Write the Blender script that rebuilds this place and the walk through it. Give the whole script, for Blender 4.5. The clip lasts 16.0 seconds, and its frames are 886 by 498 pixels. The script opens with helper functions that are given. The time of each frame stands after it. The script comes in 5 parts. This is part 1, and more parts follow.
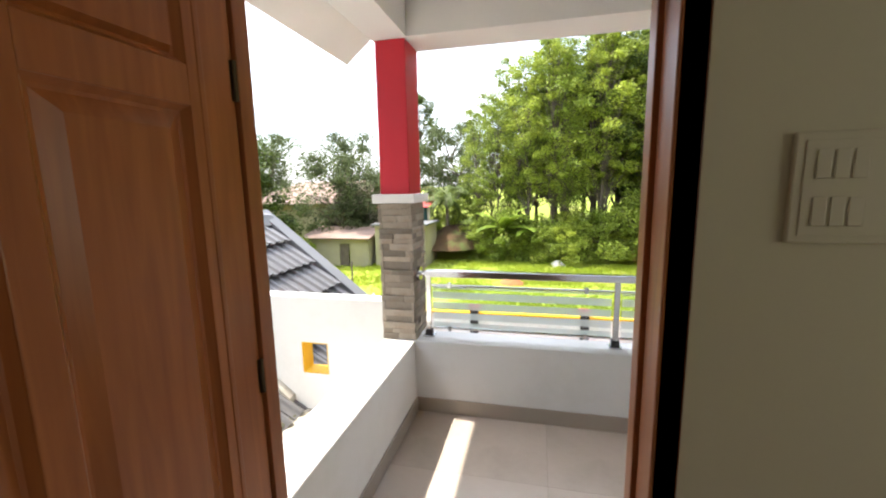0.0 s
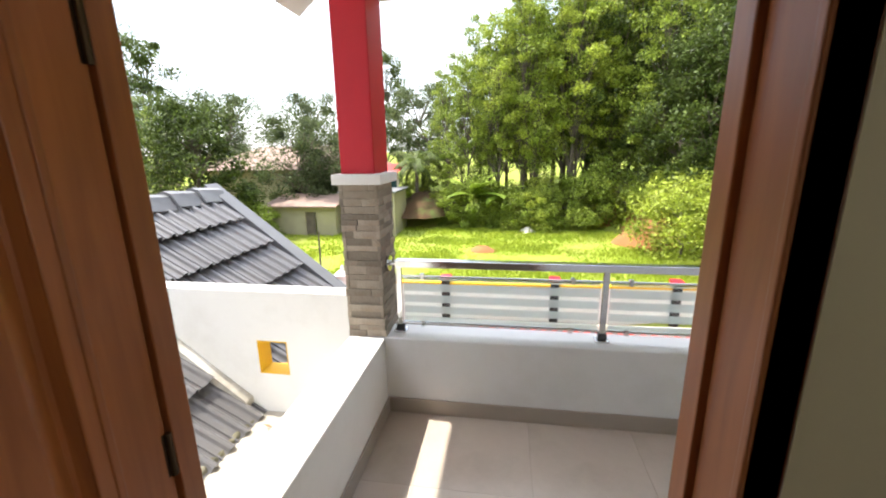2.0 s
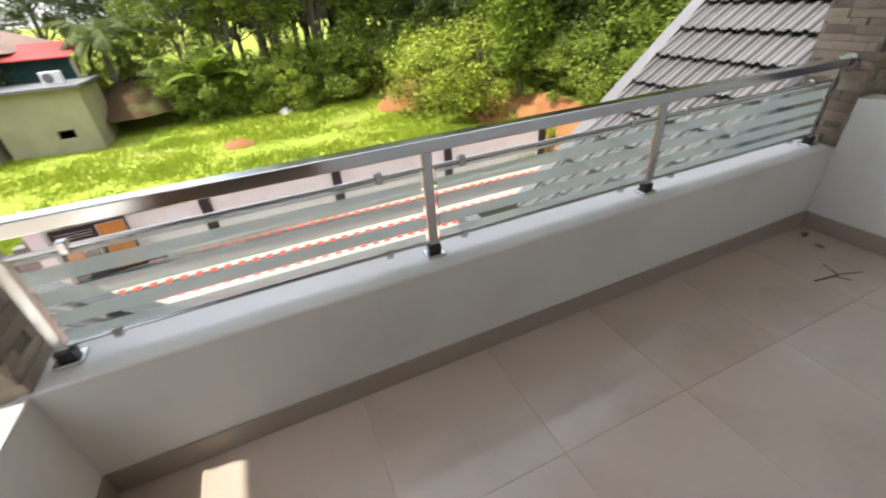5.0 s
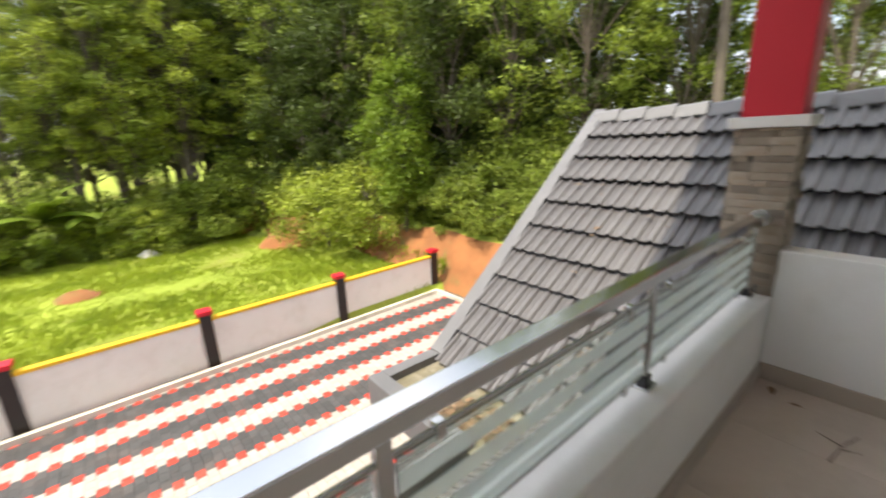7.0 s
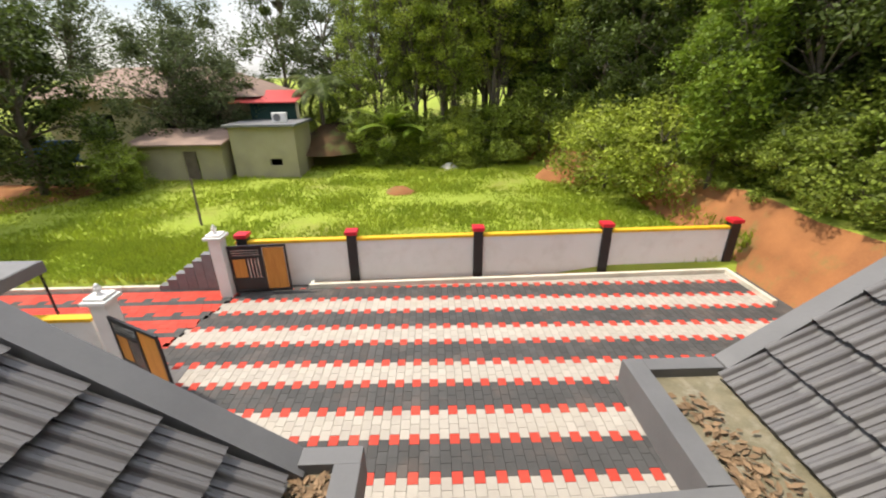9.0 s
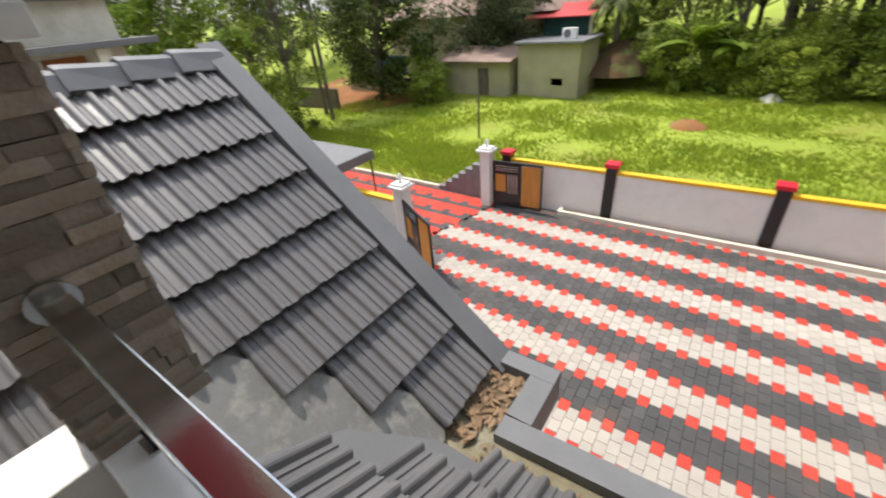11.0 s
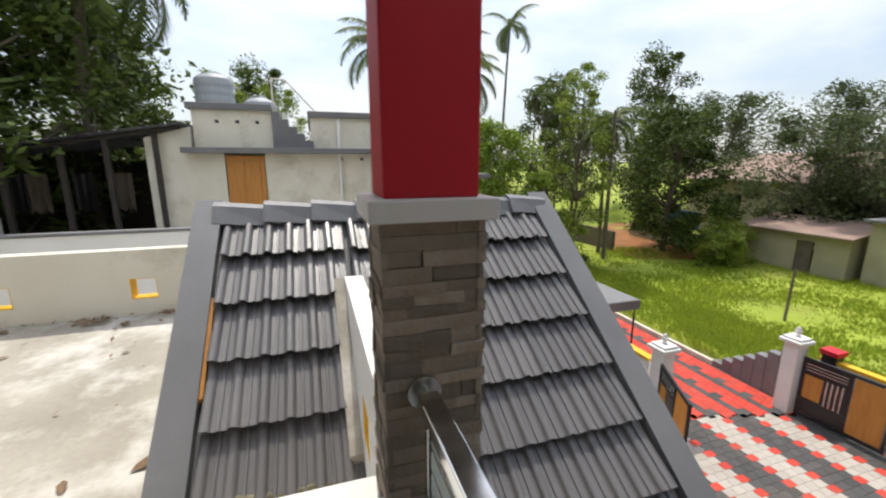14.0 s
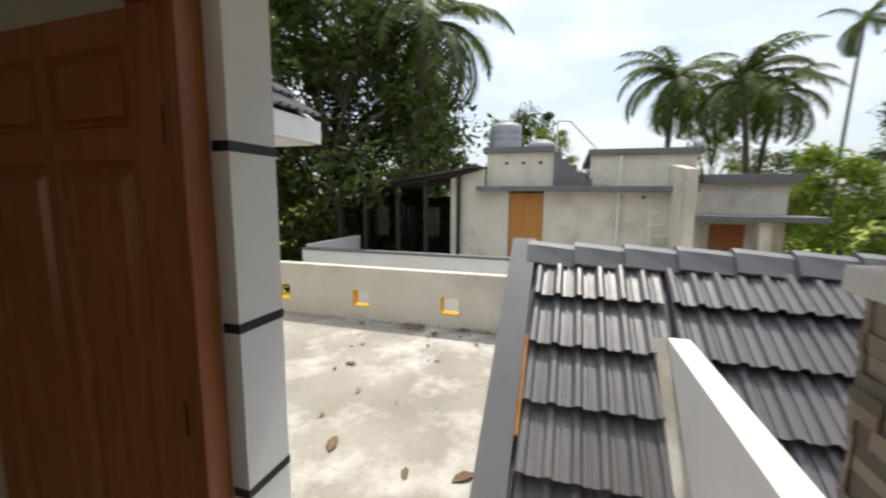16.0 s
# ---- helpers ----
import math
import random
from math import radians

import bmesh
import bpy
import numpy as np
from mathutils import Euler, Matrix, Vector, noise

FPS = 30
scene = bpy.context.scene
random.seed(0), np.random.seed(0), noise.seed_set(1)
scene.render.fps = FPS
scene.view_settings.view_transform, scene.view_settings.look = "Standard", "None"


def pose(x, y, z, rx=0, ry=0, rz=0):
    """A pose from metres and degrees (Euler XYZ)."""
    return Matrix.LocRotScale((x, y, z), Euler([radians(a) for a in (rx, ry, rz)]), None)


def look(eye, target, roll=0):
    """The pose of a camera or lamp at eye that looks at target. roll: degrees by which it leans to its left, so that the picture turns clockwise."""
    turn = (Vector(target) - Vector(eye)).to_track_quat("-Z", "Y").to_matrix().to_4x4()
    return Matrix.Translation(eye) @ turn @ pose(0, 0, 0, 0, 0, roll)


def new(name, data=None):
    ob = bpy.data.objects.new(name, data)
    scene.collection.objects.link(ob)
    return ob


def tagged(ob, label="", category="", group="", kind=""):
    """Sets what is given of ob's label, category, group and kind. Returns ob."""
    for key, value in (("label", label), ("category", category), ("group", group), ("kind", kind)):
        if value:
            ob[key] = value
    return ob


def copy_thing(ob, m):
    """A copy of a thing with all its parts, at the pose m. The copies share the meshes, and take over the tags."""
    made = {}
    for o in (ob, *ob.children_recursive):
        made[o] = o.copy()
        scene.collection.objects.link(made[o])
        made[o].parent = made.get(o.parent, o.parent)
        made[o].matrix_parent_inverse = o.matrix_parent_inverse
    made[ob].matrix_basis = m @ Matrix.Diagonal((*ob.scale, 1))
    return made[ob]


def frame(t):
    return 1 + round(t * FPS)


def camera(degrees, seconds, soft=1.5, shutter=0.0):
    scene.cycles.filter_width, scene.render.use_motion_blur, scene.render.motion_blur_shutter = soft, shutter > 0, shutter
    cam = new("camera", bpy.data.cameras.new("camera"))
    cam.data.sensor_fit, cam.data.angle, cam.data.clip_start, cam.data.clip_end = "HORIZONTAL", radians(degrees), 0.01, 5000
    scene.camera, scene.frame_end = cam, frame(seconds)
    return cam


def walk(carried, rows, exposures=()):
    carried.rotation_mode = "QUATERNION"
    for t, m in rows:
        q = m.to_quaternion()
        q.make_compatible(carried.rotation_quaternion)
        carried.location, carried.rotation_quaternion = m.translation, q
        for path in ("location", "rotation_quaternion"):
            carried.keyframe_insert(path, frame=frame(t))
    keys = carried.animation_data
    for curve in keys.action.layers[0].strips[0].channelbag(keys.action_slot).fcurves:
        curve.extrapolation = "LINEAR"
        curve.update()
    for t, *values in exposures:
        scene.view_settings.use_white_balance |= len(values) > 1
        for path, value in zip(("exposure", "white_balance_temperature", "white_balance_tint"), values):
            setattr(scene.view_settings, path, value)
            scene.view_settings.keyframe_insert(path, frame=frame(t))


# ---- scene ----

# ---------------------------------------------------------------- camera
cam = camera(95.4, 16.0, soft=2.0, shutter=0.3)
PATH = [
    (0, (0.814, -2.557, 1.574), (0.36, -0.634, 1.268), -1.1),
    (0.5, (0.803, -2.553, 1.551), (0.499, -0.599, 1.258), -0.8),
    (1, (0.777, -2.546, 1.568), (0.496, -0.59, 1.261), -1.0),
    (1.5, (0.727, -2.423, 1.673), (0.441, -0.487, 1.256), -0.9),
    (2, (0.732, -2.237, 1.654), (0.426, -0.318, 1.178), -1.0),
    (2.5, (0.673, -2.056, 1.62), (0.403, -0.17, 1.011), -1.2),
    (3, (0.585, -1.866, 1.566), (0.393, -0.043, 0.767), -1.7),
    (3.5, (0.607, -1.669, 1.481), (0.487, 0.076, 0.511), -2.5),
    (4, (0.663, -1.507, 1.452), (0.654, 0.208, 0.423), -2.3),
    (4.5, (0.736, -1.354, 1.412), (1.028, 0.305, 0.334), -4.2),
    (6.8, (1.038, -0.544, 1.453), (2.433, 0.777, 0.9), -2.9),
    (7, (1.012, -0.459, 1.476), (2.243, 1.027, 0.952), -2.3),
    (7.5, (0.998, -0.26, 1.503), (1.809, 1.476, 0.927), -0.4),
    (8, (0.983, 0.015, 1.469), (1.51, 1.786, 0.703), 1.5),
    (9.2, (1.075, 0.045, 1.488), (1.04, 1.885, 0.69), -1.0),
    (10.5, (1.172, 0.062, 1.507), (0.509, 1.586, 0.372), -3.5),
    (11, (1.139, 0.058, 1.471), (0.095, 1.414, 0.417), -5.2),
    (11.5, (1.125, 0.016, 1.5), (-0.201, 1.161, 0.534), -5.2),
    (12, (1.096, -0.031, 1.522), (-0.407, 0.933, 0.621), -3.9),
    (12.5, (1.039, -0.092, 1.522), (-0.575, 0.767, 0.71), -2.4),
    (13, (1.049, -0.081, 1.596), (-0.651, 0.746, 0.944), -1.2),
    (13.5, (1.066, -0.084, 1.623), (-0.711, 0.678, 1.113), -0.5),
    (14, (1.035, -0.154, 1.626), (-0.828, 0.436, 1.202), 0.0),
    (14.5, (0.989, -0.316, 1.652), (-0.944, 0.065, 1.309), 0.5),
    (15, (0.911, -0.465, 1.683), (-1.062, -0.274, 1.42), 1.0),
    (15.5, (0.893, -0.576, 1.688), (-1.091, -0.664, 1.455), 1.1),
    (16, (0.858, -0.63, 1.675), (-1.038, -1.212, 1.415), 0.4),
]
walk(cam, [(t, look(eye, target, roll)) for t, eye, target, roll in PATH],
     exposures=[(0.0, 1.68, 6500, 10), (1.5, 1.6, 6500, 10), (2.5, 1.42, 6500, 10), (3.5, 1.08, 6500, 10), (4.5, 1.1, 6550, 10), (7.0, 0.92, 6950, 10), (8.0, 0.42, 7000, 10), (11.0, 0.42, 6500, 10), (12.5, 0.3, 6500, 10), (14.0, 0.2, 6500, 10), (16.0, 0.15, 6500, 10)])

# ---------------------------------------------------------------- world and sun
SUN_DIR = Vector((-0.54, 0.06, 1.0)).normalized()
world = bpy.data.worlds.new("sky")
scene.world = world
world.use_nodes = True
wn = world.node_tree.nodes
sky = wn.new("ShaderNodeTexSky")
sky.sky_type = "NISHITA"
sky.sun_disc = False
sky.sun_elevation = math.asin(SUN_DIR.z)
sky.sun_rotation = math.atan2(SUN_DIR.x, SUN_DIR.y)
sky.dust_density = 1.5
sky.air_density = 1.0
# thin bright haze and soft clouds over the sky
wl = world.node_tree.links
tco = wn.new("ShaderNodeTexCoord")
mpg = wn.new("ShaderNodeMapping")
mpg.inputs["Scale"].default_value = (1.6, 1.6, 4.5)
cn = wn.new("ShaderNodeTexNoise")
cn.inputs["Scale"].default_value = 1.7
cn.inputs["Detail"].default_value = 7
cr = wn.new("ShaderNodeMapRange")
cr.inputs["From Min"].default_value = 0.40
cr.inputs["From Max"].default_value = 0.72
cr.inputs["To Min"].default_value = 0.30
cr.inputs["To Max"].default_value = 0.98
cm = wn.new("ShaderNodeMix")
cm.data_type = "RGBA"
cm.inputs["B"].default_value = (7.2, 7.35, 7.6, 1)
wl.new(tco.outputs["Generated"], mpg.inputs[0])
wl.new(mpg.outputs[0], cn.inputs["Vector"])
wl.new(cn.outputs["Fac"], cr.inputs["Value"])
wl.new(cr.outputs[0], cm.inputs["Factor"])
wl.new(sky.outputs[0], cm.inputs["A"])
sep = wn.new("ShaderNodeSeparateXYZ")
zen = wn.new("ShaderNodeMapRange")
zen.inputs["From Min"].default_value = 0.0
zen.inputs["From Max"].default_value = 1.0
zen.inputs["To Min"].default_value = 0.66
zen.inputs["To Max"].default_value = 1.5
vm = wn.new("ShaderNodeVectorMath")
vm.operation = "SCALE"
wl.new(tco.outputs["Generated"], sep.inputs[0])
wl.new(sep.outputs["Z"], zen.inputs["Value"])
wl.new(cm.outputs["Result"], vm.inputs[0])
wl.new(zen.outputs[0], vm.inputs["Scale"])
wl.new(vm.outputs[0], wn["Background"].inputs[0])
wn["Background"].inputs[1].default_value = 0.165
sun = new("sun", bpy.data.lights.new("sun", "SUN"))
sun.data.energy = 3.2
sun.data.angle = radians(0.6)
sun.data.color = (1.0, 0.94, 0.83)
sun.matrix_world = look(SUN_DIR * 60, (0, 0, 0))


# ---------------------------------------------------------------- materials
def material(name, col, col2=None, rough=0.6, metal=0.0, scale=6.0, bump=0.15, fine=60.0, rand=0.0, island=0.0, dirt=None, dirt_amt=0.5, dirt_scale=1.2, spec=0.5, coords="Object"):
    """A surface with a coarse and a fine variation of colour, relief and, if wanted, blotches of dirt."""
    m = bpy.data.materials.new(name)
    m.use_nodes = True
    nt = m.node_tree
    n, ln = nt.nodes, nt.links
    b = n["Principled BSDF"]
    b.inputs["Roughness"].default_value = rough
    b.inputs["Metallic"].default_value = metal
    b.inputs["Specular IOR Level"].default_value = spec
    geo = n.new("ShaderNodeTexCoord")
    if coords == "World":
        vec = n.new("ShaderNodeNewGeometry").outputs["Position"]
    else:
        vec = geo.outputs["Object"]
    big = n.new("ShaderNodeTexNoise")
    big.inputs["Scale"].default_value = scale
    big.inputs["Detail"].default_value = 5
    small = n.new("ShaderNodeTexNoise")
    small.inputs["Scale"].default_value = fine
    small.inputs["Detail"].default_value = 3
    ln.new(vec, big.inputs["Vector"])
    ln.new(vec, small.inputs["Vector"])
    mix = n.new("ShaderNodeMix")
    mix.data_type = "RGBA"
    mix.inputs["A"].default_value = (*col, 1)
    mix.inputs["B"].default_value = (*(col2 or [c * 0.8 for c in col]), 1)
    add = n.new("ShaderNodeMath")
    add.operation = "MULTIPLY_ADD"
    ln.new(small.outputs["Fac"], add.inputs[0])
    add.inputs[1].default_value = 0.5
    sub = n.new("ShaderNodeMath")
    sub.operation = "MULTIPLY_ADD"
    ln.new(big.outputs["Fac"], sub.inputs[0])
    sub.inputs[1].default_value = 1.6
    sub.inputs[2].default_value = -0.55
    ln.new(sub.outputs[0], add.inputs[2])
    add.use_clamp = True
    ln.new(add.outputs[0], mix.inputs["Factor"])
    out = mix.outputs["Result"]
    if dirt:
        dn = n.new("ShaderNodeTexNoise")
        dn.inputs["Scale"].default_value = dirt_scale
        dn.inputs["Detail"].default_value = 7
        dn.inputs["Roughness"].default_value = 0.65
        ln.new(vec, dn.inputs["Vector"])
        ramp = n.new("ShaderNodeMapRange")
        ramp.inputs["From Min"].default_value = 0.5
        ramp.inputs["From Max"].default_value = 0.68
        ramp.inputs["To Max"].default_value = dirt_amt
        ln.new(dn.outputs["Fac"], ramp.inputs["Value"])
        dm = n.new("ShaderNodeMix")
        dm.data_type = "RGBA"
        ln.new(ramp.outputs[0], dm.inputs["Factor"])
        ln.new(out, dm.inputs["A"])
        dm.inputs["B"].default_value = (*dirt, 1)
        out = dm.outputs["Result"]
    if rand or island:
        src = n.new("ShaderNodeObjectInfo").outputs["Random"] if rand else n.new("ShaderNodeNewGeometry").outputs["Random Per Island"]
        amt = rand or island
        mr = n.new("ShaderNodeMapRange")
        mr.inputs["To Min"].default_value = 1 - amt
        mr.inputs["To Max"].default_value = 1 + amt
        ln.new(src, mr.inputs["Value"])
        hsv = n.new("ShaderNodeHueSaturation")
        ln.new(mr.outputs[0], hsv.inputs["Value"])
        ln.new(out, hsv.inputs["Color"])
        out = hsv.outputs["Color"]
    ln.new(out, b.inputs["Base Color"])
    if bump:
        bp = n.new("ShaderNodeBump")
        bp.inputs["Strength"].default_value = bump
        bp.inputs["Distance"].default_value = 0.01
        ln.new(add.outputs[0], bp.inputs["Height"])
        ln.new(bp.outputs[0], b.inputs["Normal"])
    return m


def leaf_material(name, col, col2, spread=0.35):
    m = material(name, col, col2, rough=0.55, scale=0.6, fine=3.0, bump=0, island=spread, spec=0.3)
    nt = m.node_tree
    b = nt.nodes["Principled BSDF"]
    tr = nt.nodes.new("ShaderNodeBsdfTranslucent")
    ms = nt.nodes.new("ShaderNodeMixShader")
    ms.inputs[0].default_value = 0.35
    src = b.inputs["Base Color"].links[0].from_socket
    nt.links.new(src, tr.inputs["Color"])
    nt.links.new(b.outputs[0], ms.inputs[1])
    nt.links.new(tr.outputs[0], ms.inputs[2])
    nt.links.new(ms.outputs[0], nt.nodes["Material Output"].inputs[0])
    return m


def glass_material(name, tint, rough=0.0):
    m = bpy.data.materials.new(name)
    m.use_nodes = True
    b = m.node_tree.nodes["Principled BSDF"]
    b.inputs["Base Color"].default_value = (*tint, 1)
    b.inputs["Roughness"].default_value = rough
    b.inputs["Transmission Weight"].default_value = 1.0
    b.inputs["IOR"].default_value = 1.45
    return m


def wood_material(name, col, col2, rough=0.3, axis="Z"):
    m = bpy.data.materials.new(name)
    m.use_nodes = True
    n, ln = m.node_tree.nodes, m.node_tree.links
    b = n["Principled BSDF"]
    b.inputs["Roughness"].default_value = rough
    tc = n.new("ShaderNodeTexCoord")
    mp = n.new("ShaderNodeMapping")
    mp.inputs["Scale"].default_value = (14, 14, 1.1) if axis == "Z" else (1.1, 14, 14)
    ln.new(tc.outputs["Object"], mp.inputs[0])
    a = n.new("ShaderNodeTexNoise")
    a.inputs["Scale"].default_value = 2.2
    a.inputs["Detail"].default_value = 6
    a.inputs["Distortion"].default_value = 0.6
    ln.new(mp.outputs[0], a.inputs["Vector"])
    r = n.new("ShaderNodeValToRGB")
    r.color_ramp.elements[0].position = 0.3
    r.color_ramp.elements[0].color = (*col2, 1)
    r.color_ramp.elements[1].position = 0.7
    r.color_ramp.elements[1].color = (*col, 1)
    ln.new(a.outputs["Fac"], r.inputs[0])
    ln.new(r.outputs[0], b.inputs["Base Color"])
    bp = n.new("ShaderNodeBump")
    bp.inputs["Strength"].default_value = 0.05
    ln.new(a.outputs["Fac"], bp.inputs["Height"])
    ln.new(bp.outputs[0], b.inputs["Normal"])
    return m


M_WHITE = material("white_wall_paint", (0.80, 0.79, 0.77), (0.74, 0.73, 0.70), rough=0.7, scale=1.5, fine=90, bump=0.12, dirt=(0.55, 0.52, 0.46), dirt_amt=0.25, dirt_scale=2.0)
M_INSIDE = material("cream_inner_paint", (0.62, 0.58, 0.45), (0.58, 0.54, 0.42), rough=0.6, scale=1.0, fine=90, bump=0.06)
M_SWITCH = material("cream_switch_plastic", (0.64, 0.60, 0.485), (0.61, 0.575, 0.46), rough=0.35, scale=2, fine=30, bump=0.0)
M_SOFFIT = material("white_soffit_paint", (0.80, 0.78, 0.76), (0.74, 0.72, 0.70), rough=0.8, scale=1.5, fine=50, bump=0.05)
M_WEATHER = material("weathered_white_paint", (0.74, 0.71, 0.62), (0.62, 0.58, 0.47), rough=0.8, scale=1.4, fine=40, bump=0.2, dirt=(0.34, 0.31, 0.22), dirt_amt=0.55, dirt_scale=1.1)
M_CEMENT = material("bare_cement_terrace", (0.45, 0.415, 0.355), (0.28, 0.255, 0.21), rough=0.9, scale=1.3, fine=25, bump=0.4, dirt=(0.62, 0.60, 0.55), dirt_amt=0.9, dirt_scale=2.0)
M_MORTAR = material("grey_mortar", (0.25, 0.245, 0.235), (0.17, 0.168, 0.16), rough=0.8, scale=4, fine=40, bump=0.6, dirt=(0.42, 0.40, 0.36), dirt_amt=0.75, dirt_scale=4.5)
M_BED = material("mossy_gutter_bed", (0.27, 0.235, 0.155), (0.14, 0.125, 0.08), rough=1.0, scale=7, fine=60, bump=0.8, dirt=(0.36, 0.33, 0.26), dirt_amt=0.7, dirt_scale=6)
# for the dark posts, and near-black enough to paint the lean-to's shaded inside
M_DARKWOOD = material("dark_wood_and_shade", (0.05, 0.042, 0.035), (0.03, 0.025, 0.02), rough=0.9, scale=4, fine=40, bump=0.4)
M_FASCIA = material("grey_cement_paint", (0.165, 0.165, 0.17), (0.13, 0.13, 0.135), rough=0.55, scale=3, fine=50, bump=0.2, dirt=(0.2, 0.2, 0.2), dirt_amt=0.5)
M_TILE = material("dark_roof_tile", (0.155, 0.15, 0.153), (0.105, 0.10, 0.103), rough=0.36, scale=5, fine=60, bump=0.15, rand=0.12, dirt=(0.21, 0.20, 0.19), dirt_amt=0.4, dirt_scale=2.5)
M_RIDGE = material("grey_ridge_tile", (0.20, 0.20, 0.205), (0.15, 0.15, 0.155), rough=0.6, scale=5, fine=60, bump=0.2, rand=0.1)
M_FLOOR = material("beige_floor_tile", (0.57, 0.485, 0.41), (0.49, 0.415, 0.35), rough=0.14, scale=1.2, fine=18, bump=0.03, rand=0.03, dirt=(0.42, 0.355, 0.295), dirt_amt=0.6, dirt_scale=1.8)
M_SKIRT = material("beige_skirting_tile", (0.38, 0.32, 0.26), (0.34, 0.29, 0.24), rough=0.3, scale=2, fine=30, bump=0.03)
M_RED = material("red_column_paint", (0.60, 0.012, 0.032), (0.54, 0.01, 0.026), rough=0.5, scale=2, fine=80, bump=0.08)
M_STONE = material("grey_cladding_stone", (0.35, 0.295, 0.235), (0.20, 0.168, 0.135), rough=0.85, scale=9, fine=70, bump=0.6, rand=0.38, dirt=(0.30, 0.19, 0.11), dirt_amt=0.6, dirt_scale=4)
M_JOINT = material("dark_stone_joint", (0.09, 0.085, 0.08), rough=0.95, scale=10)
M_STEEL = material("brushed_steel", (0.62, 0.62, 0.61), (0.52, 0.52, 0.51), rough=0.22, metal=1.0, scale=3, fine=120, bump=0.02)
M_TANK = material("grey_tank_plastic", (0.42, 0.44, 0.46), (0.36, 0.38, 0.40), rough=0.5, scale=2)
M_MOUND = material("overgrown_brown_soil", (0.10, 0.052, 0.02), (0.055, 0.034, 0.014), rough=1.0, scale=1.5, fine=14, bump=0.9, dirt=(0.08, 0.11, 0.025), dirt_amt=0.9, dirt_scale=0.9)
M_BRONZE = material("dull_bronze", (0.10, 0.07, 0.045), (0.07, 0.05, 0.03), rough=0.5, metal=1.0, scale=6)
M_POLISH = material("polished_steel", (0.66, 0.66, 0.655), (0.62, 0.62, 0.615), rough=0.15, metal=1.0, scale=3, fine=160, bump=0.02)
M_MOSS = material("mossy_dirt", (0.13, 0.12, 0.07), (0.07, 0.065, 0.045), rough=1.0, scale=12, fine=80, bump=0.9, dirt=(0.30, 0.27, 0.2), dirt_amt=0.7, dirt_scale=9)
M_BLACK = material("black_paint", (0.018, 0.018, 0.02), (0.012, 0.012, 0.014), rough=0.35, scale=3, bump=0.02)
M_YELLOW = material("yellow_paint", (0.80, 0.48, 0.02), (0.72, 0.42, 0.02), rough=0.6, scale=4, bump=0.1)
M_WOOD = wood_material("brown_door_wood", (0.42, 0.14, 0.038), (0.30, 0.093, 0.025), rough=0.36)
M_WOODDARK = wood_material("dark_frame_wood", (0.36, 0.12, 0.036), (0.25, 0.078, 0.025), rough=0.4)
M_DOORORANGE = wood_material("orange_door_wood", (0.55, 0.25, 0.05), (0.42, 0.17, 0.03), rough=0.5)
M_SOIL = material("orange_soil", (0.40, 0.165, 0.06), (0.22, 0.09, 0.035), rough=1.0, scale=1.2, fine=20, bump=0.8, coords="World", dirt=(0.15, 0.16, 0.05), dirt_amt=0.85, dirt_scale=0.9)
M_GROUND = material("grassy_ground", (0.34, 0.40, 0.046), (0.22, 0.29, 0.034), rough=1.0, scale=0.35, fine=6, bump=0.8, coords="World", dirt=(0.24, 0.17, 0.07), dirt_amt=0.5, dirt_scale=0.25)
M_GRASS = leaf_material("green_grass", (0.40, 0.46, 0.05), (0.26, 0.35, 0.038), 0.28)
M_LEAF = leaf_material("mid_green_leaves", (0.29, 0.36, 0.052), (0.15, 0.21, 0.032), 0.65)
M_LEAFLIGHT = leaf_material("light_green_leaves", (0.42, 0.48, 0.07), (0.24, 0.31, 0.042), 0.5)
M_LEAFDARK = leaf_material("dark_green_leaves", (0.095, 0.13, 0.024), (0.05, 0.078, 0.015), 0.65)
M_PALM = leaf_material("palm_leaflets", (0.12, 0.16, 0.035), (0.07, 0.10, 0.022), 0.5)
M_LEAFGREY = leaf_material("grey_green_leaves", (0.12, 0.15, 0.055), (0.07, 0.095, 0.037), 0.5)
M_LEAFBRIGHT = leaf_material("bright_green_leaves", (0.23, 0.32, 0.035), (0.14, 0.22, 0.022), 0.4)
M_CLAYTILE = material("faded_clay_tiles", (0.36, 0.25, 0.20), (0.24, 0.17, 0.14), rough=0.9, scale=2, fine=12, bump=0.5)
M_REDSHEET = material("red_sheet_roof", (0.55, 0.07, 0.06), (0.45, 0.05, 0.05), rough=0.5, scale=1)
# dark green that stands for the shade below the far porch roof
M_PORCHSHADE = material("dark_green_porch_shade", (0.01, 0.045, 0.035), (0.008, 0.03, 0.025), rough=0.9, scale=3)
M_BLUE = material("blue_tarpaulin", (0.03, 0.12, 0.42), (0.025, 0.09, 0.34), rough=0.5, scale=3)
M_BARK = material("grey_brown_bark", (0.17, 0.14, 0.105), (0.10, 0.08, 0.06), rough=0.95, scale=3, fine=30, bump=0.8)
M_PALE = material("cream_house_paint", (0.42, 0.38, 0.25), (0.32, 0.285, 0.18), rough=0.8, scale=0.8, fine=20, bump=0.1, dirt=(0.28, 0.26, 0.2), dirt_amt=0.5, dirt_scale=0.7)
M_PAVEW = material("white_paving_block", (0.45, 0.41, 0.36), (0.38, 0.34, 0.295), rough=0.8, scale=3, fine=40, bump=0.3, island=0.08, coords="World", dirt=(0.42, 0.37, 0.3), dirt_amt=0.4)
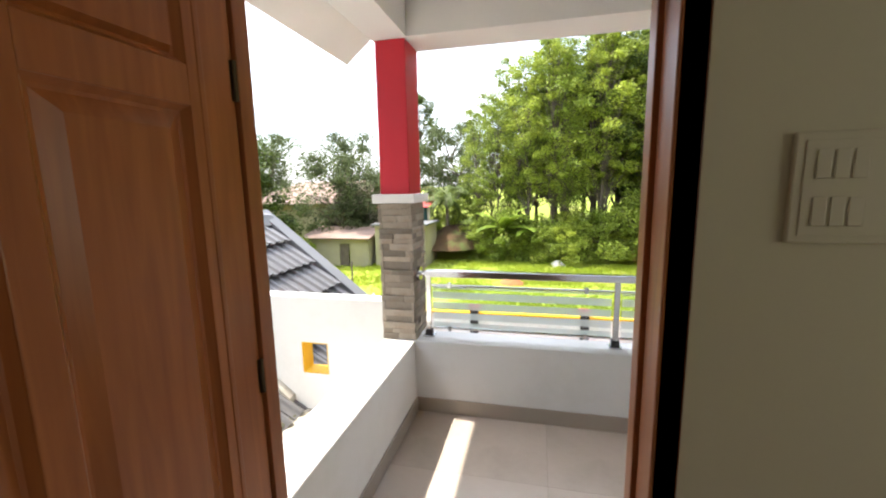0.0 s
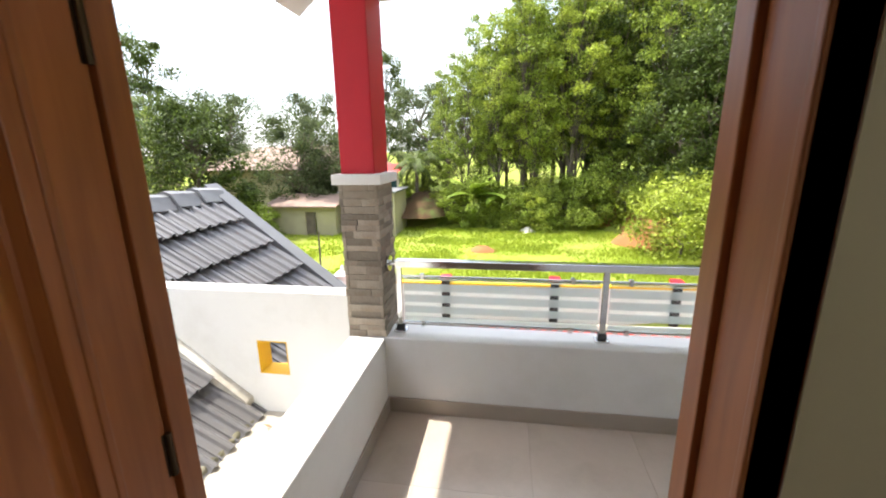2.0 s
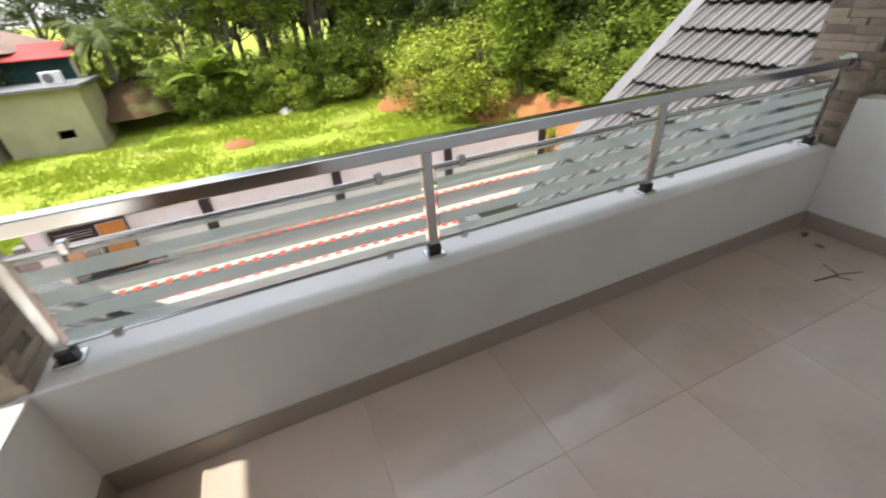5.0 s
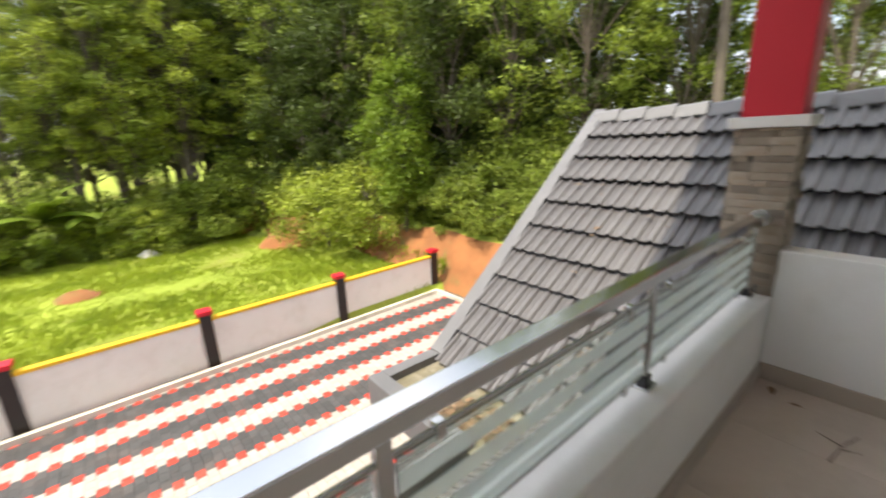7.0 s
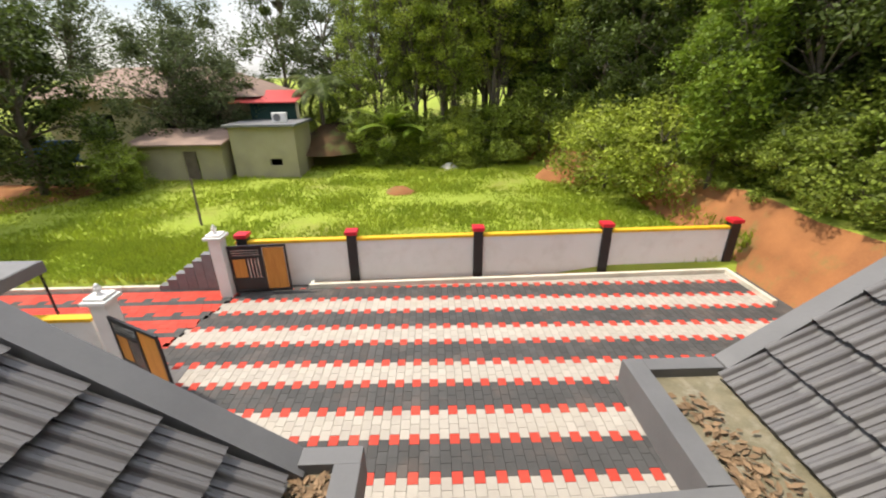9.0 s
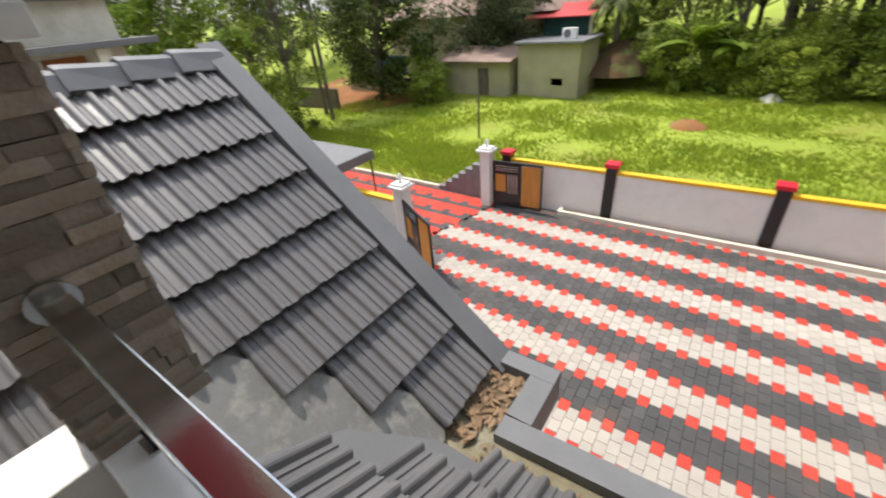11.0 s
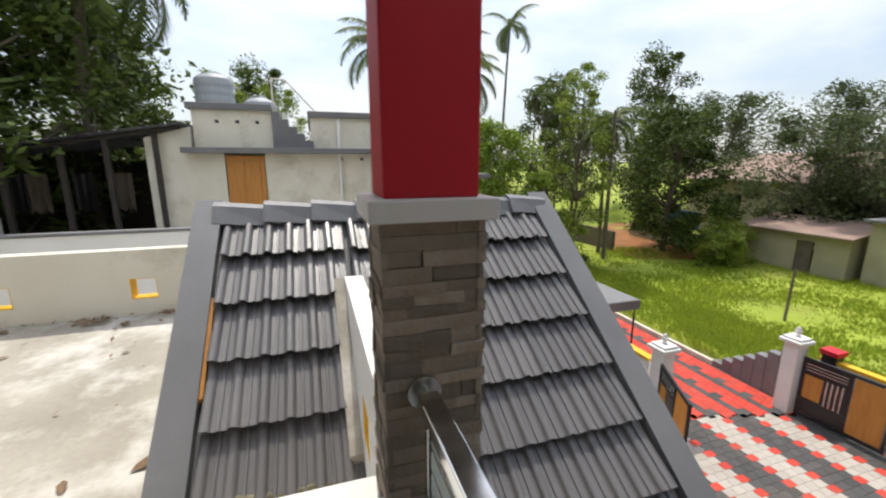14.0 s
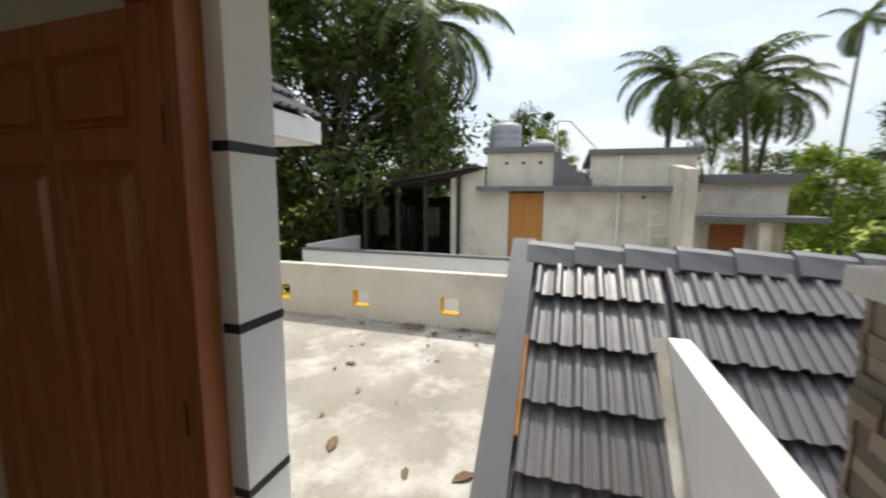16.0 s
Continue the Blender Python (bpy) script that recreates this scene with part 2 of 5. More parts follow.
M_PAVER = material("red_paving_block", (0.58, 0.055, 0.032), (0.48, 0.045, 0.027), rough=0.8, scale=3, fine=40, bump=0.3, island=0.14, coords="World", dirt=(0.40, 0.12, 0.08), dirt_amt=0.4)
M_PAVED = material("charcoal_paving_block", (0.075, 0.073, 0.072), (0.055, 0.054, 0.053), rough=0.8, scale=3, fine=40, bump=0.3, island=0.18, coords="World", dirt=(0.13, 0.10, 0.085), dirt_amt=0.5)
M_GLASS = glass_material("clear_rail_glass", (0.90, 0.97, 0.94))
M_DRYLEAF = material("dry_brown_leaves", (0.30, 0.20, 0.115), (0.16, 0.10, 0.055), rough=0.9, scale=8, bump=0.2, island=0.3)


# ---------------------------------------------------------------- builders
def thing(name, label="", category="", at=(0, 0, 0), group="", kind=""):
    ob = new(name)
    ob.matrix_basis = Matrix.Translation(at)
    return tagged(ob, label, category, group, kind)


def mesh_of(bm, name, mat):
    me = bpy.data.meshes.new(name)
    bm.to_mesh(me)
    bm.free()
    for mm in (mat if isinstance(mat, (list, tuple)) else [mat]):
        me.materials.append(mm)
    return me


def part(name, bm, mat, parent=None, label="", smooth=False):
    me = mesh_of(bm, name, mat)
    if smooth:
        me.shade_smooth()
    ob = new(name, me)
    if parent:
        ob.parent = parent
    return tagged(ob, label)


def solid(name, bm, mat, label, category, kind="", group="", smooth=False):
    ob = part(name, bm, mat, None, "", smooth)
    return tagged(ob, label, category, group, kind)


def add_box(bm, x0, x1, y0, y1, z0, z1, bevel=0.0, mi=0):
    g = bmesh.ops.create_cube(bm, size=1.0, matrix=Matrix.Translation(((x0 + x1) / 2, (y0 + y1) / 2, (z0 + z1) / 2)) @ Matrix.Diagonal((abs(x1 - x0), abs(y1 - y0), abs(z1 - z0), 1)))
    vs = g["verts"]
    fs = {f for v in vs for f in v.link_faces}
    if mi:
        for f in fs:
            f.material_index = mi
    if bevel:
        es = {e for v in vs for e in v.link_edges}
        bmesh.ops.bevel(bm, geom=list(es), offset=bevel, segments=2, affect="EDGES", profile=0.5)
    return bm


def box(x0, x1, y0, y1, z0, z1, bevel=0.0):
    return add_box(bmesh.new(), x0, x1, y0, y1, z0, z1, bevel)


def add_prism(bm, pts, axis, a0, a1, mi=0):
    """A polygon given in the two other axes, drawn out along axis from a0 to a1."""
    def put(p, a):
        return {"x": (a, p[0], p[1]), "y": (p[0], a, p[1]), "z": (p[0], p[1], a)}[axis]
    lo = [bm.verts.new(put(p, a0)) for p in pts]
    hi = [bm.verts.new(put(p, a1)) for p in pts]
    n = len(pts)
    fs = [bm.faces.new(lo), bm.faces.new(list(reversed(hi)))]
    for i in range(n):
        fs.append(bm.faces.new((lo[i], hi[i], hi[(i + 1) % n], lo[(i + 1) % n])))
    for f in fs:
        f.material_index = mi
    bmesh.ops.recalc_face_normals(bm, faces=fs)
    return bm


def prism(pts, axis, a0, a1):
    return add_prism(bmesh.new(), pts, axis, a0, a1)


def add_tube(bm, p, q, r0, r1, seg=8, caps=True):
    p, q = Vector(p), Vector(q)
    d = q - p
    bmesh.ops.create_cone(bm, cap_ends=caps, segments=seg, radius1=r0, radius2=r1, depth=d.length,
                          matrix=Matrix.Translation((p + q) / 2) @ d.to_track_quat("Z", "Y").to_matrix().to_4x4())
    return bm


def tube(p, q, r0, r1=None, seg=10):
    return add_tube(bmesh.new(), p, q, r0, r0 if r1 is None else r1, seg)


def wall_with_holes(axis, a0, a1, b0, b1, z0, z1, holes):
    """A wall that runs along axis from a0 to a1, thick from b0 to b1; holes: (start, end, low, high)."""
    bm = bmesh.new()
    cuts = sorted({a0, a1, *[h[0] for h in holes], *[h[1] for h in holes]})
    for s, e in zip(cuts[:-1], cuts[1:]):
        spans = sorted((h[2], h[3]) for h in holes if h[0] <= s + 1e-6 and h[1] >= e - 1e-6)
        z = z0
        for lo, hi in spans + [(z1, z1)]:
            if lo - z > 1e-4:
                if axis == "x":
                    add_box(bm, s, e, b0, b1, z, lo)
                else:
                    add_box(bm, b0, b1, s, e, z, lo)
            z = hi
    bmesh.ops.remove_doubles(bm, verts=bm.verts, dist=1e-4)
    return bm


GZ = -4.19          # courtyard level
TER = -0.10         # terrace level
PARA = 0.52         # parapet height
WALLY = -1.50       # outer face of the house wall
BX1 = 3.85          # inner face of the end wall

# ---------------------------------------------------------------- ground
def ground_height(x, y):
    """Level courtyard, a field a little higher behind the compound wall, and a bank rising under the woods."""
    z = GZ - 0.06
    if y > 11.1 or (x < -5.0 and y > 10.87):
        z = GZ + 0.25
    if y > 11.1:
        edge = max(12.2, 27.0 - max(0.0, (x - 8.0)) * 2.4)
        k = max(0.0, min(1.0, (y - edge) / 2.2))
        z += k * k * (3 - 2 * k) * (1.4 if x > 0 else 0.9) + max(0.0, y - edge) * 0.08
    if x > 10.5 and y > -30:
        z = max(z, GZ + min(2.0, (x - 10.5) * 2.2))
    return min(z, GZ + 5.0)


def make_ground():
    xs = sorted([-3000, -600, -150] + [-70 + i * 1.4 for i in range(101)] + [150, 600, 3000, 10.5, 10.85, 11.2, 11.5])
    ys = sorted([-3000, -600, -150] + [-60 + i * 1.4 for i in range(101)] + [150, 600, 3000, 10.80, 10.88, 11.04, 11.11])
    verts, faces = [], []
    for y in ys:
        for x in xs:
            far = abs(x) > 100 or abs(y) > 100
            z = ground_height(x, y) if not far else GZ + 1.0
            if not far and (y > 11.4 or x > 11):
                z += 0.16 * noise.noise((x * 0.4, y * 0.4, 0)) + 0.05 * noise.noise((x * 1.7, y * 1.7, 4))
            verts.append((x, y, z))
    w = len(xs)
    for j in range(len(ys) - 1):
        for i in range(w - 1):
            faces.append((j * w + i, j * w + i + 1, (j + 1) * w + i + 1, (j + 1) * w + i))
    me = bpy.data.meshes.new("ground")
    me.from_pydata(verts, [], faces)
    me.materials.append(M_GROUND)
    me.materials.append(M_SOIL)
    for p in me.polygons:
        c = p.center
        if (10.4 < c.x < 11.6 and c.y < 19) or (p.normal.z < 0.75 and c.y > 12):
            p.material_index = 1
        p.use_smooth = True
    return tagged(new("ground", me), "grassy ground with bare orange soil banks", "ground", kind="structure")


make_ground()

# courtyard slab under the paving
solid("courtyard", box(-30, 10.5, -12, 11.0, GZ - 0.6, GZ - 0.045), M_PAVED, "dark bedding under the courtyard paving", "pavement", "structure")

# ---------------------------------------------------------------- house: lower body, slab, walls
solid("wall_lower", box(-4.45, 9.0, -12, 0.25, GZ - 0.1, -1.35), M_WHITE, "white plastered ground floor wall", "wall", "structure")
solid("roof_slab", box(-4.4, 9.0, -12, 0.24, -1.35, TER - 0.01), M_WHITE, "concrete slab under terrace and balcony", "slab", "structure")
solid("terrace_floor", box(-4.3, -0.232, -12, 0.02, TER - 0.012, TER), M_CEMENT, "bare cement terrace floor with pale stains", "floor", "structure")

# balcony floor: bedding and tiles
solid("floor", box(-0.01, BX1, -6.5, 0.0, -0.14, -0.012), M_SKIRT, "beige tiled balcony and room floor", "floor", "structure")
solid("floor_room", box(-0.125, -0.012, -6.5, -1.72, -0.14, -0.0005), M_FLOOR, "beige tiled room floor", "floor", "structure")
floor_ob = bpy.data.objects["floor"]


def tile_mesh(w, d):
    bm = box(-w / 2, w / 2, -d / 2, d / 2, -0.012, 0)
    bmesh.ops.bevel(bm, geom=[e for e in bm.edges if all(v.co.z > -0.001 for v in e.verts)], offset=0.0006, segments=1, affect="EDGES")
    return mesh_of(bm, "tile", M_FLOOR)


tm = tile_mesh(0.5992, 0.5992)
xe = [-0.31 + 0.6 * i for i in range(9)]
for j in range(11):
    for i in range(8):
        x0, x1 = max(0.0, xe[i] + 0.0), min(BX1, xe[i] + 0.6)
        y1 = 0.02 - 0.6 * j
        y0 = y1 - 0.6
        y1 = min(y1, 0.0)
        if x1 - x0 < 0.05:
            continue
        me = tm if x1 - x0 > 0.599 and y1 - y0 > 0.599 else tile_mesh(x1 - x0 - 0.0008, y1 - y0 - 0.0008)
        o = new("tile", me)
        o.location = ((x0 + x1) / 2, (y0 + y1) / 2, 0)
        o.parent = floor_ob

# parapets
solid("parapet_front", box(-0.01, BX1 + 0.02, 0.0, 0.22, -0.3, PARA, 0.008), M_WHITE, "low white plastered balcony parapet", "parapet", "structure")
solid("parapet_side", box(-0.232, 0.0, WALLY, -0.002, TER - 0.02, PARA, 0.008), M_WHITE, "low white plastered side parapet with sunlit top", "parapet", "structure")
solid("wall_end", box(BX1, BX1 + 0.16, WALLY, 0.0, -0.3, 0.80, 0.006), M_WHITE, "white plastered end wall of the balcony", "wall", "structure")
for nm, bm in (("skirting_front", box(0.0, BX1, -0.011, -0.0005, 0.0005, 0.105, 0.002)), ("skirting_side", box(0.0005, 0.011, WALLY, -0.0115, 0.0005, 0.105, 0.002)), ("skirting_end", box(BX1 - 0.011, BX1 - 0.0005, WALLY, -0.0115, 0.0005, 0.105, 0.002))):
    solid(nm, bm, M_SKIRT, "beige tile skirting along the parapet", "skirting", "structure")

# outer wall with the doorway
FRY = -1.56
ROOM = -1.72
DX0, DX1 = -0.025, 1.10
DH = 2.25
solid("wall_door", wall_with_holes("x", -0.205, BX1 + 3.0, ROOM, WALLY, TER - 0.02, 3.1, [(DX0, DX1, TER - 0.02, DH)]), M_WHITE, "white plastered house wall with the doorway", "wall", "structure")
solid("wall_pier", box(-0.205, -0.125, -7.0, ROOM - 0.002, TER - 0.02, 3.1), M_WHITE, "white plastered side wall of the room", "wall", "structure")
for z in (0.27, 0.785, 1.297, 1.805, 2.36):
    bm = bmesh.new()
    x1 = DX0 + 0.002 if z < DH else BX1
    add_box(bm, -0.207, x1, FRY + 0.004, WALLY + 0.002, z - 0.014, z + 0.014)
    solid("groove_band", bm, M_BLACK, "thin black groove painted round the white pier", "band", group="grooves on the pier")
solid("wall_inner", wall_with_holes("x", -0.115, BX1 + 2.0, ROOM - 0.012, ROOM - 0.002, -0.012, 2.75, [(DX0, DX1, -0.012, DH)]), M_INSIDE, "cream painted inner wall beside the door", "wall", "structure")
solid("wall_room_side", box(-0.125, -0.115, -6.5, ROOM - 0.012, -0.012, 2.75), M_INSIDE, "cream painted room wall", "wall", "structure")
solid("wall_room_back", box(-0.125, BX1, -6.6, -6.5, -0.012, 2.75), M_INSIDE, "cream painted room wall", "wall", "structure")
# the opening in this wall is assumed, as a place for the fill lamp
solid("wall_room_far", wall_with_holes("y", -6.6, ROOM - 0.012, BX1, BX1 + 0.1, -0.012, 2.75, [(-3.9, -2.3, 0.9, 2.2)]), M_INSIDE, "cream painted room wall with an assumed, unseen window opening", "wall", "structure")
solid("ceiling", box(-0.205, BX1 + 3.0, -7.0, ROOM, 2.75, 2.9), M_SOFFIT, "white painted room ceiling", "ceiling", "structure")
# added fill lamp, out of view, that brightens door leaf and inner wall
room_fill = new("room_fill_lamp", bpy.data.lights.new("room_fill_lamp", "AREA"))
room_fill.data.shape = "RECTANGLE"
room_fill.data.size, room_fill.data.size_y = 1.8, 1.3
room_fill.data.energy = 5
room_fill.data.color = (1.0, 0.94, 0.82)
room_fill.matrix_world = look((BX1 + 0.08, -3.1, 1.55), (0, -2.9, 1.3))

# balcony ceiling, beams and sloping eave
solid("ceiling_balcony", box(-0.0, BX1 + 0.4, WALLY, 0.3, 2.72, 2.9), M_SOFFIT, "white painted balcony ceiling", "ceiling", "structure")
solid("beam_front", box(0.0, BX1 + 0.4, 0.0, 0.3, 2.50, 2.72), M_SOFFIT, "white painted front beam above the columns", "beam", "structure")
solid("beam_side", box(-0.232, 0.0, WALLY, 0.3, 2.50, 2.9), M_SOFFIT, "white painted side beam above the column", "beam", "structure")
# upper gable roof over the balcony, its soffit rising from the eave
EX, EZ, RXM = -1.10, 2.815, 2.6
rise = 0.8 * (RXM - EX)
upper = thing("roof_upper", "upper gable roof with white sloping soffit over the balcony", "roof", kind="structure")
part("slope", prism([(EX, EZ), (RXM, EZ + rise), (RXM, EZ + rise + 0.18), (EX, EZ + 0.14)], "y", WALLY - 0.6, 1.46), M_SOFFIT, upper, "white painted sloping soffit slab")
part("slope", prism([(RXM, EZ + rise), (2 * RXM - EX, EZ), (2 * RXM - EX, EZ + 0.14), (RXM, EZ + rise + 0.18)], "y", -7.0, 1.46), M_SOFFIT, upper)
part("gable_wall", prism([(-0.2, 2.905), (BX1 + 0.4, 2.905), (BX1 + 0.4, EZ + 0.8 * (6.3 - BX1 - 0.45)), (RXM, EZ + rise - 0.02), (-0.2, EZ + 0.8 * 0.88)], "y", 0.1, 0.28), M_SOFFIT, upper, "white painted gable wall")

# ---------------------------------------------------------------- columns
def stone_column(x0, x1, y0, y1, label):
    t = thing("balcony_column", label, "column", ((x0 + x1) / 2, (y0 + y1) / 2, PARA), group="columns of the balcony")
    cx, cy = (x0 + x1) / 2, (y0 + y1) / 2
    hx, hy = (x1 - x0) / 2, (y1 - y0) / 2
    d = 0.02
    part("core", box(-hx + d, hx - d, -hy + d, hy - d, 0, 0.95), M_JOINT, t, "dark mortar behind the stones")
    part("cap", box(-hx - 0.03, hx + 0.03, -hy - 0.03, hy + 0.03, 0.95, 1.01, 0.005), M_WHITE, t, "white plastered cap slab")
    part("shaft", box(-hx + 0.015, hx - 0.015, -hy + 0.015, hy - 0.015, 1.01, 2.50 - PARA, 0.006), M_RED, t, "bright red painted shaft")
    shapes = {}
    rnd = random.Random(int(x0 * 100) + 7)
    z = 0.002
    while z < 0.945:
        h = min(rnd.choice((0.034, 0.045, 0.056)), 0.948 - z)
        if h < 0.012:
            break
        for side in range(4):
            length = 2 * (hx if side in (0, 2) else hy)
            n = rnd.choice((1, 2, 2)) if length < 0.26 else rnd.choice((2, 2, 3))
            cuts = [0] + sorted(rnd.uniform(0.2, 0.8) for _ in range(n - 1)) + [1]
            for a, b in zip(cuts[:-1], cuts[1:]):
                w = (b - a) * length - 0.002
                if w < 0.02:
                    continue
                dep = rnd.choice((0.013, 0.017, 0.021, 0.025))
                key = (round(w, 2), round(h, 3), dep)
                if key not in shapes:
                    bm = box(-key[0] / 2, key[0] / 2, -dep, 0.0, 0, h - 0.002)
                    for v in bm.verts:
                        if v.co.y < -0.001:
                            v.co += Vector((rnd.uniform(-0.0015, 0.0015), rnd.uniform(-0.003, 0.003), rnd.uniform(-0.0015, 0.0015)))
                    shapes[key] = mesh_of(bm, "stone", M_STONE)
                mid = ((a + b) / 2 - 0.5) * length
                o = new("stone", shapes[key])
                o.parent = t
                o.matrix_basis = pose(0, 0, 0, 0, 0, 90 * side) @ Matrix.Translation((mid, -((hy if side in (0, 2) else hx) - d), z))
        z += h
    return t


stone_column(-0.233, 0.0, 0.0, 0.30, "red column on a grey stone clad base with white cap")
stone_column(BX1, BX1 + 0.26, 0.0, 0.30, "red column on a grey stone clad base beside the end wall")

# ---------------------------------------------------------------- wall from the column over the roof, with a yellow square hole
HX0, HX1, HZ0, HZ1 = -0.905, -0.69, 0.195, 0.437
solid("wall_wing", wall_with_holes("x", -1.95, -0.234, 0.02, 0.15, TER - 0.4, 0.785, [(HX0, HX1, HZ0, HZ1)]), M_WHITE, "white parapet wall crossing the tiled roof", "wall", "structure")


def hole_lining(axis, a0, a1, z0, z1, b0, b1):
    """Yellow lining on the sides of a square opening."""
    t = 0.006
    bm = bmesh.new()
    def bx(s, e, lo, hi):
        if axis == "x":
            add_box(bm, s, e, b0, b1, lo, hi)
        else:
            add_box(bm, b0, b1, s, e, lo, hi)
    bx(a0, a0 + t, z0, z1)
    bx(a1 - t, a1, z0, z1)
    bx(a0 + t, a1 - t, z0, z0 + t)
    bx(a0 + t, a1 - t, z1 - t, z1)
    return solid("hole_lining", bm, M_YELLOW, "yellow painted lining of a square wall opening", "opening", group="yellow openings")


hole_lining("x", HX0, HX1, HZ0, HZ1, 0.018, 0.152)
# terrace parapet with yellow holes
TH = [(-2.21 - 1.33 * i, -1.95 - 1.33 * i) for i in range(5)]
solid("parapet_terrace", wall_with_holes("y", -12, 0.6, -4.36, -4.2, TER - 1.0, 0.66, [(a, b, 0.09, 0.33) for a, b in TH]), M_WEATHER, "weathered white terrace parapet with square openings", "parapet", "structure")
for a, b in TH:
    hole_lining("y", a, b, 0.09, 0.33, -4.362, -4.198)

# ---------------------------------------------------------------- tiled roofs
PITCH_W, PITCH_L = 0.30, 0.418


def roof_tile_mesh(w=PITCH_W, length=0.475):
    """A concrete tile with two rolls and fine ribs; x across, y down the slope, z out of it."""
    half = [(0.0, 0.014), (0.010, 0.034), (0.020, 0.040), (0.040, 0.040), (0.051, 0.032), (0.058, 0.016), (0.064, 0.005), (0.090, 0.004), (0.094, 0.015), (0.106, 0.015), (0.110, 0.004), (0.138, 0.006)]
    prof = half + [(px + 0.150, pz) for px, pz in half] + [(0.30, 0.014)]
    k = w / 0.30
    bm = bmesh.new()
    rows = []
    for y, lift in ((0.0, 0.0), (length, 0.072)):
        rows.append([bm.verts.new((px * k, y, pz + lift)) for px, pz in prof])
    lip = [bm.verts.new((px * k, length - 0.003, pz + 0.072 - 0.016)) for px, pz in prof]
    low = [bm.verts.new((px * k, length - 0.150, pz * 0.7 + 0.072 - 0.024)) for px, pz in prof]
    foot = [bm.verts.new((px * k, length - 0.152, 0.004)) for px, pz in prof]
    for i in range(len(prof) - 1):
        bm.faces.new((rows[0][i], rows[1][i], rows[1][i + 1], rows[0][i + 1]))
        for up, dn in ((rows[1], lip), (lip, low), (low, foot)):
            bm.faces.new((up[i], dn[i], dn[i + 1], up[i + 1]))
    bmesh.ops.recalc_face_normals(bm, faces=bm.faces)
    if sum(f.normal.z for f in bm.faces) < 0:
        bmesh.ops.reverse_faces(bm, faces=bm.faces)
    return mesh_of(bm, "roof_tile", M_TILE)


TILE = roof_tile_mesh()


def lay_tiles(parent, origin, across, down, n_across, rows, keep=None, off=0.0):
    """Rows of overlapping tiles from origin, at the top, along unit vectors across and down."""
    a, d = Vector(across).normalized(), Vector(down).normalized()
    n = a.cross(d)
    if n.z < 0:
        n = -n
    m = Matrix((( a.x, d.x, n.x, 0), (a.y, d.y, n.y, 0), (a.z, d.z, n.z, 0), (0, 0, 0, 1)))
    rnd = random.Random(11)
    for r in range(rows):
        for c in range(n_across):
            p = Vector(origin) + a * (c * PITCH_W + off) + d * (r * PITCH_L)
            q = p + a * PITCH_W * 0.5 + d * 0.2
            if keep and not keep(q):
                continue
            o = new("roof_tile", TILE)
            o.parent = parent
            o.matrix_basis = Matrix.Translation(p + n * rnd.uniform(0, 0.003)) @ m


def ridge_tiles(parent, x, z, y0, y1):
    bm = bmesh.new()
    prof = [(-0.15, -0.10), (-0.07, 0.03), (0.0, 0.055), (0.07, 0.03), (0.15, -0.10)]
    top = [bm.verts.new((px, 0, pz)) for px, pz in prof]
    bot = [bm.verts.new((px * 0.94, 0.40, pz - 0.012)) for px, pz in prof]
    for i in range(4):
        bm.faces.new((top[i], top[i + 1], bot[i + 1], bot[i]))
    rim0 = [bm.verts.new((px * 1.1, 0, pz + 0.022)) for px, pz in prof]
    rim1 = [bm.verts.new((px * 1.1, 0.035, pz + 0.022)) for px, pz in prof]
    for i in range(4):
        bm.faces.new((rim0[i], rim0[i + 1], rim1[i + 1], rim1[i]))
        bm.faces.new((top[i], rim0[i], rim0[i + 1], top[i + 1]))
        bm.faces.new((rim1[i], rim1[i + 1], bot[i + 1], bot[i]))
    bmesh.ops.recalc_face_normals(bm, faces=bm.faces)
    me = mesh_of(bm, "ridge_tile", M_RIDGE)
    y = y0
    while y < y1 - 0.05:
        o = new("ridge_tile", me)
        o.parent = parent
        o.location = (x, y, z)
        y += 0.37


# left wing roof
def left_line(x):
    return 1.20 - 0.80 * (x + 2.62)


LX, LZ, LS = -2.62, 1.20, 0.80
left = thing("roof_left", "dark grey ribbed concrete tile roof with painted verges", "roof", kind="structure")
part("roof_deck", prism([(LX, LZ - 0.03), (-0.98, LZ - 0.03 - LS * 1.64), (-0.98, LZ - 0.2 - LS * 1.64), (LX, LZ - 0.3), (LX - 1.5, LZ - 1.3), (LX - 1.5, LZ - 1.1)], "y", -0.93, 0.10), M_FASCIA, left)
part("roof_deck", prism([(LX, LZ - 0.03), (0.10, LZ - 0.03 - LS * 2.72), (0.10, LZ - 0.2 - LS * 2.72), (LX, LZ - 0.3), (LX - 1.5, LZ - 1.3), (LX - 1.5, LZ - 1.1)], "y", 0.10, 2.02), M_FASCIA, left)
dn = Vector((1, 0, -LS)).normalized()
lay_tiles(left, (LX, -0.85, LZ - 0.02), (0, 1, 0), dn, 3, 5, None, 0.0)
lay_tiles(left, (LX, 0.09, LZ - 0.02), (0, 1, 0), dn, 6, 8, lambda q: (q.y > 0.16 or q.x < -1.9) and not (q.x > -1.15 and q.y < 0.35 + (q.x + 1.15) * 1.05))
ridge_tiles(left, LX, LZ + 0.03, -0.93, 2.06)
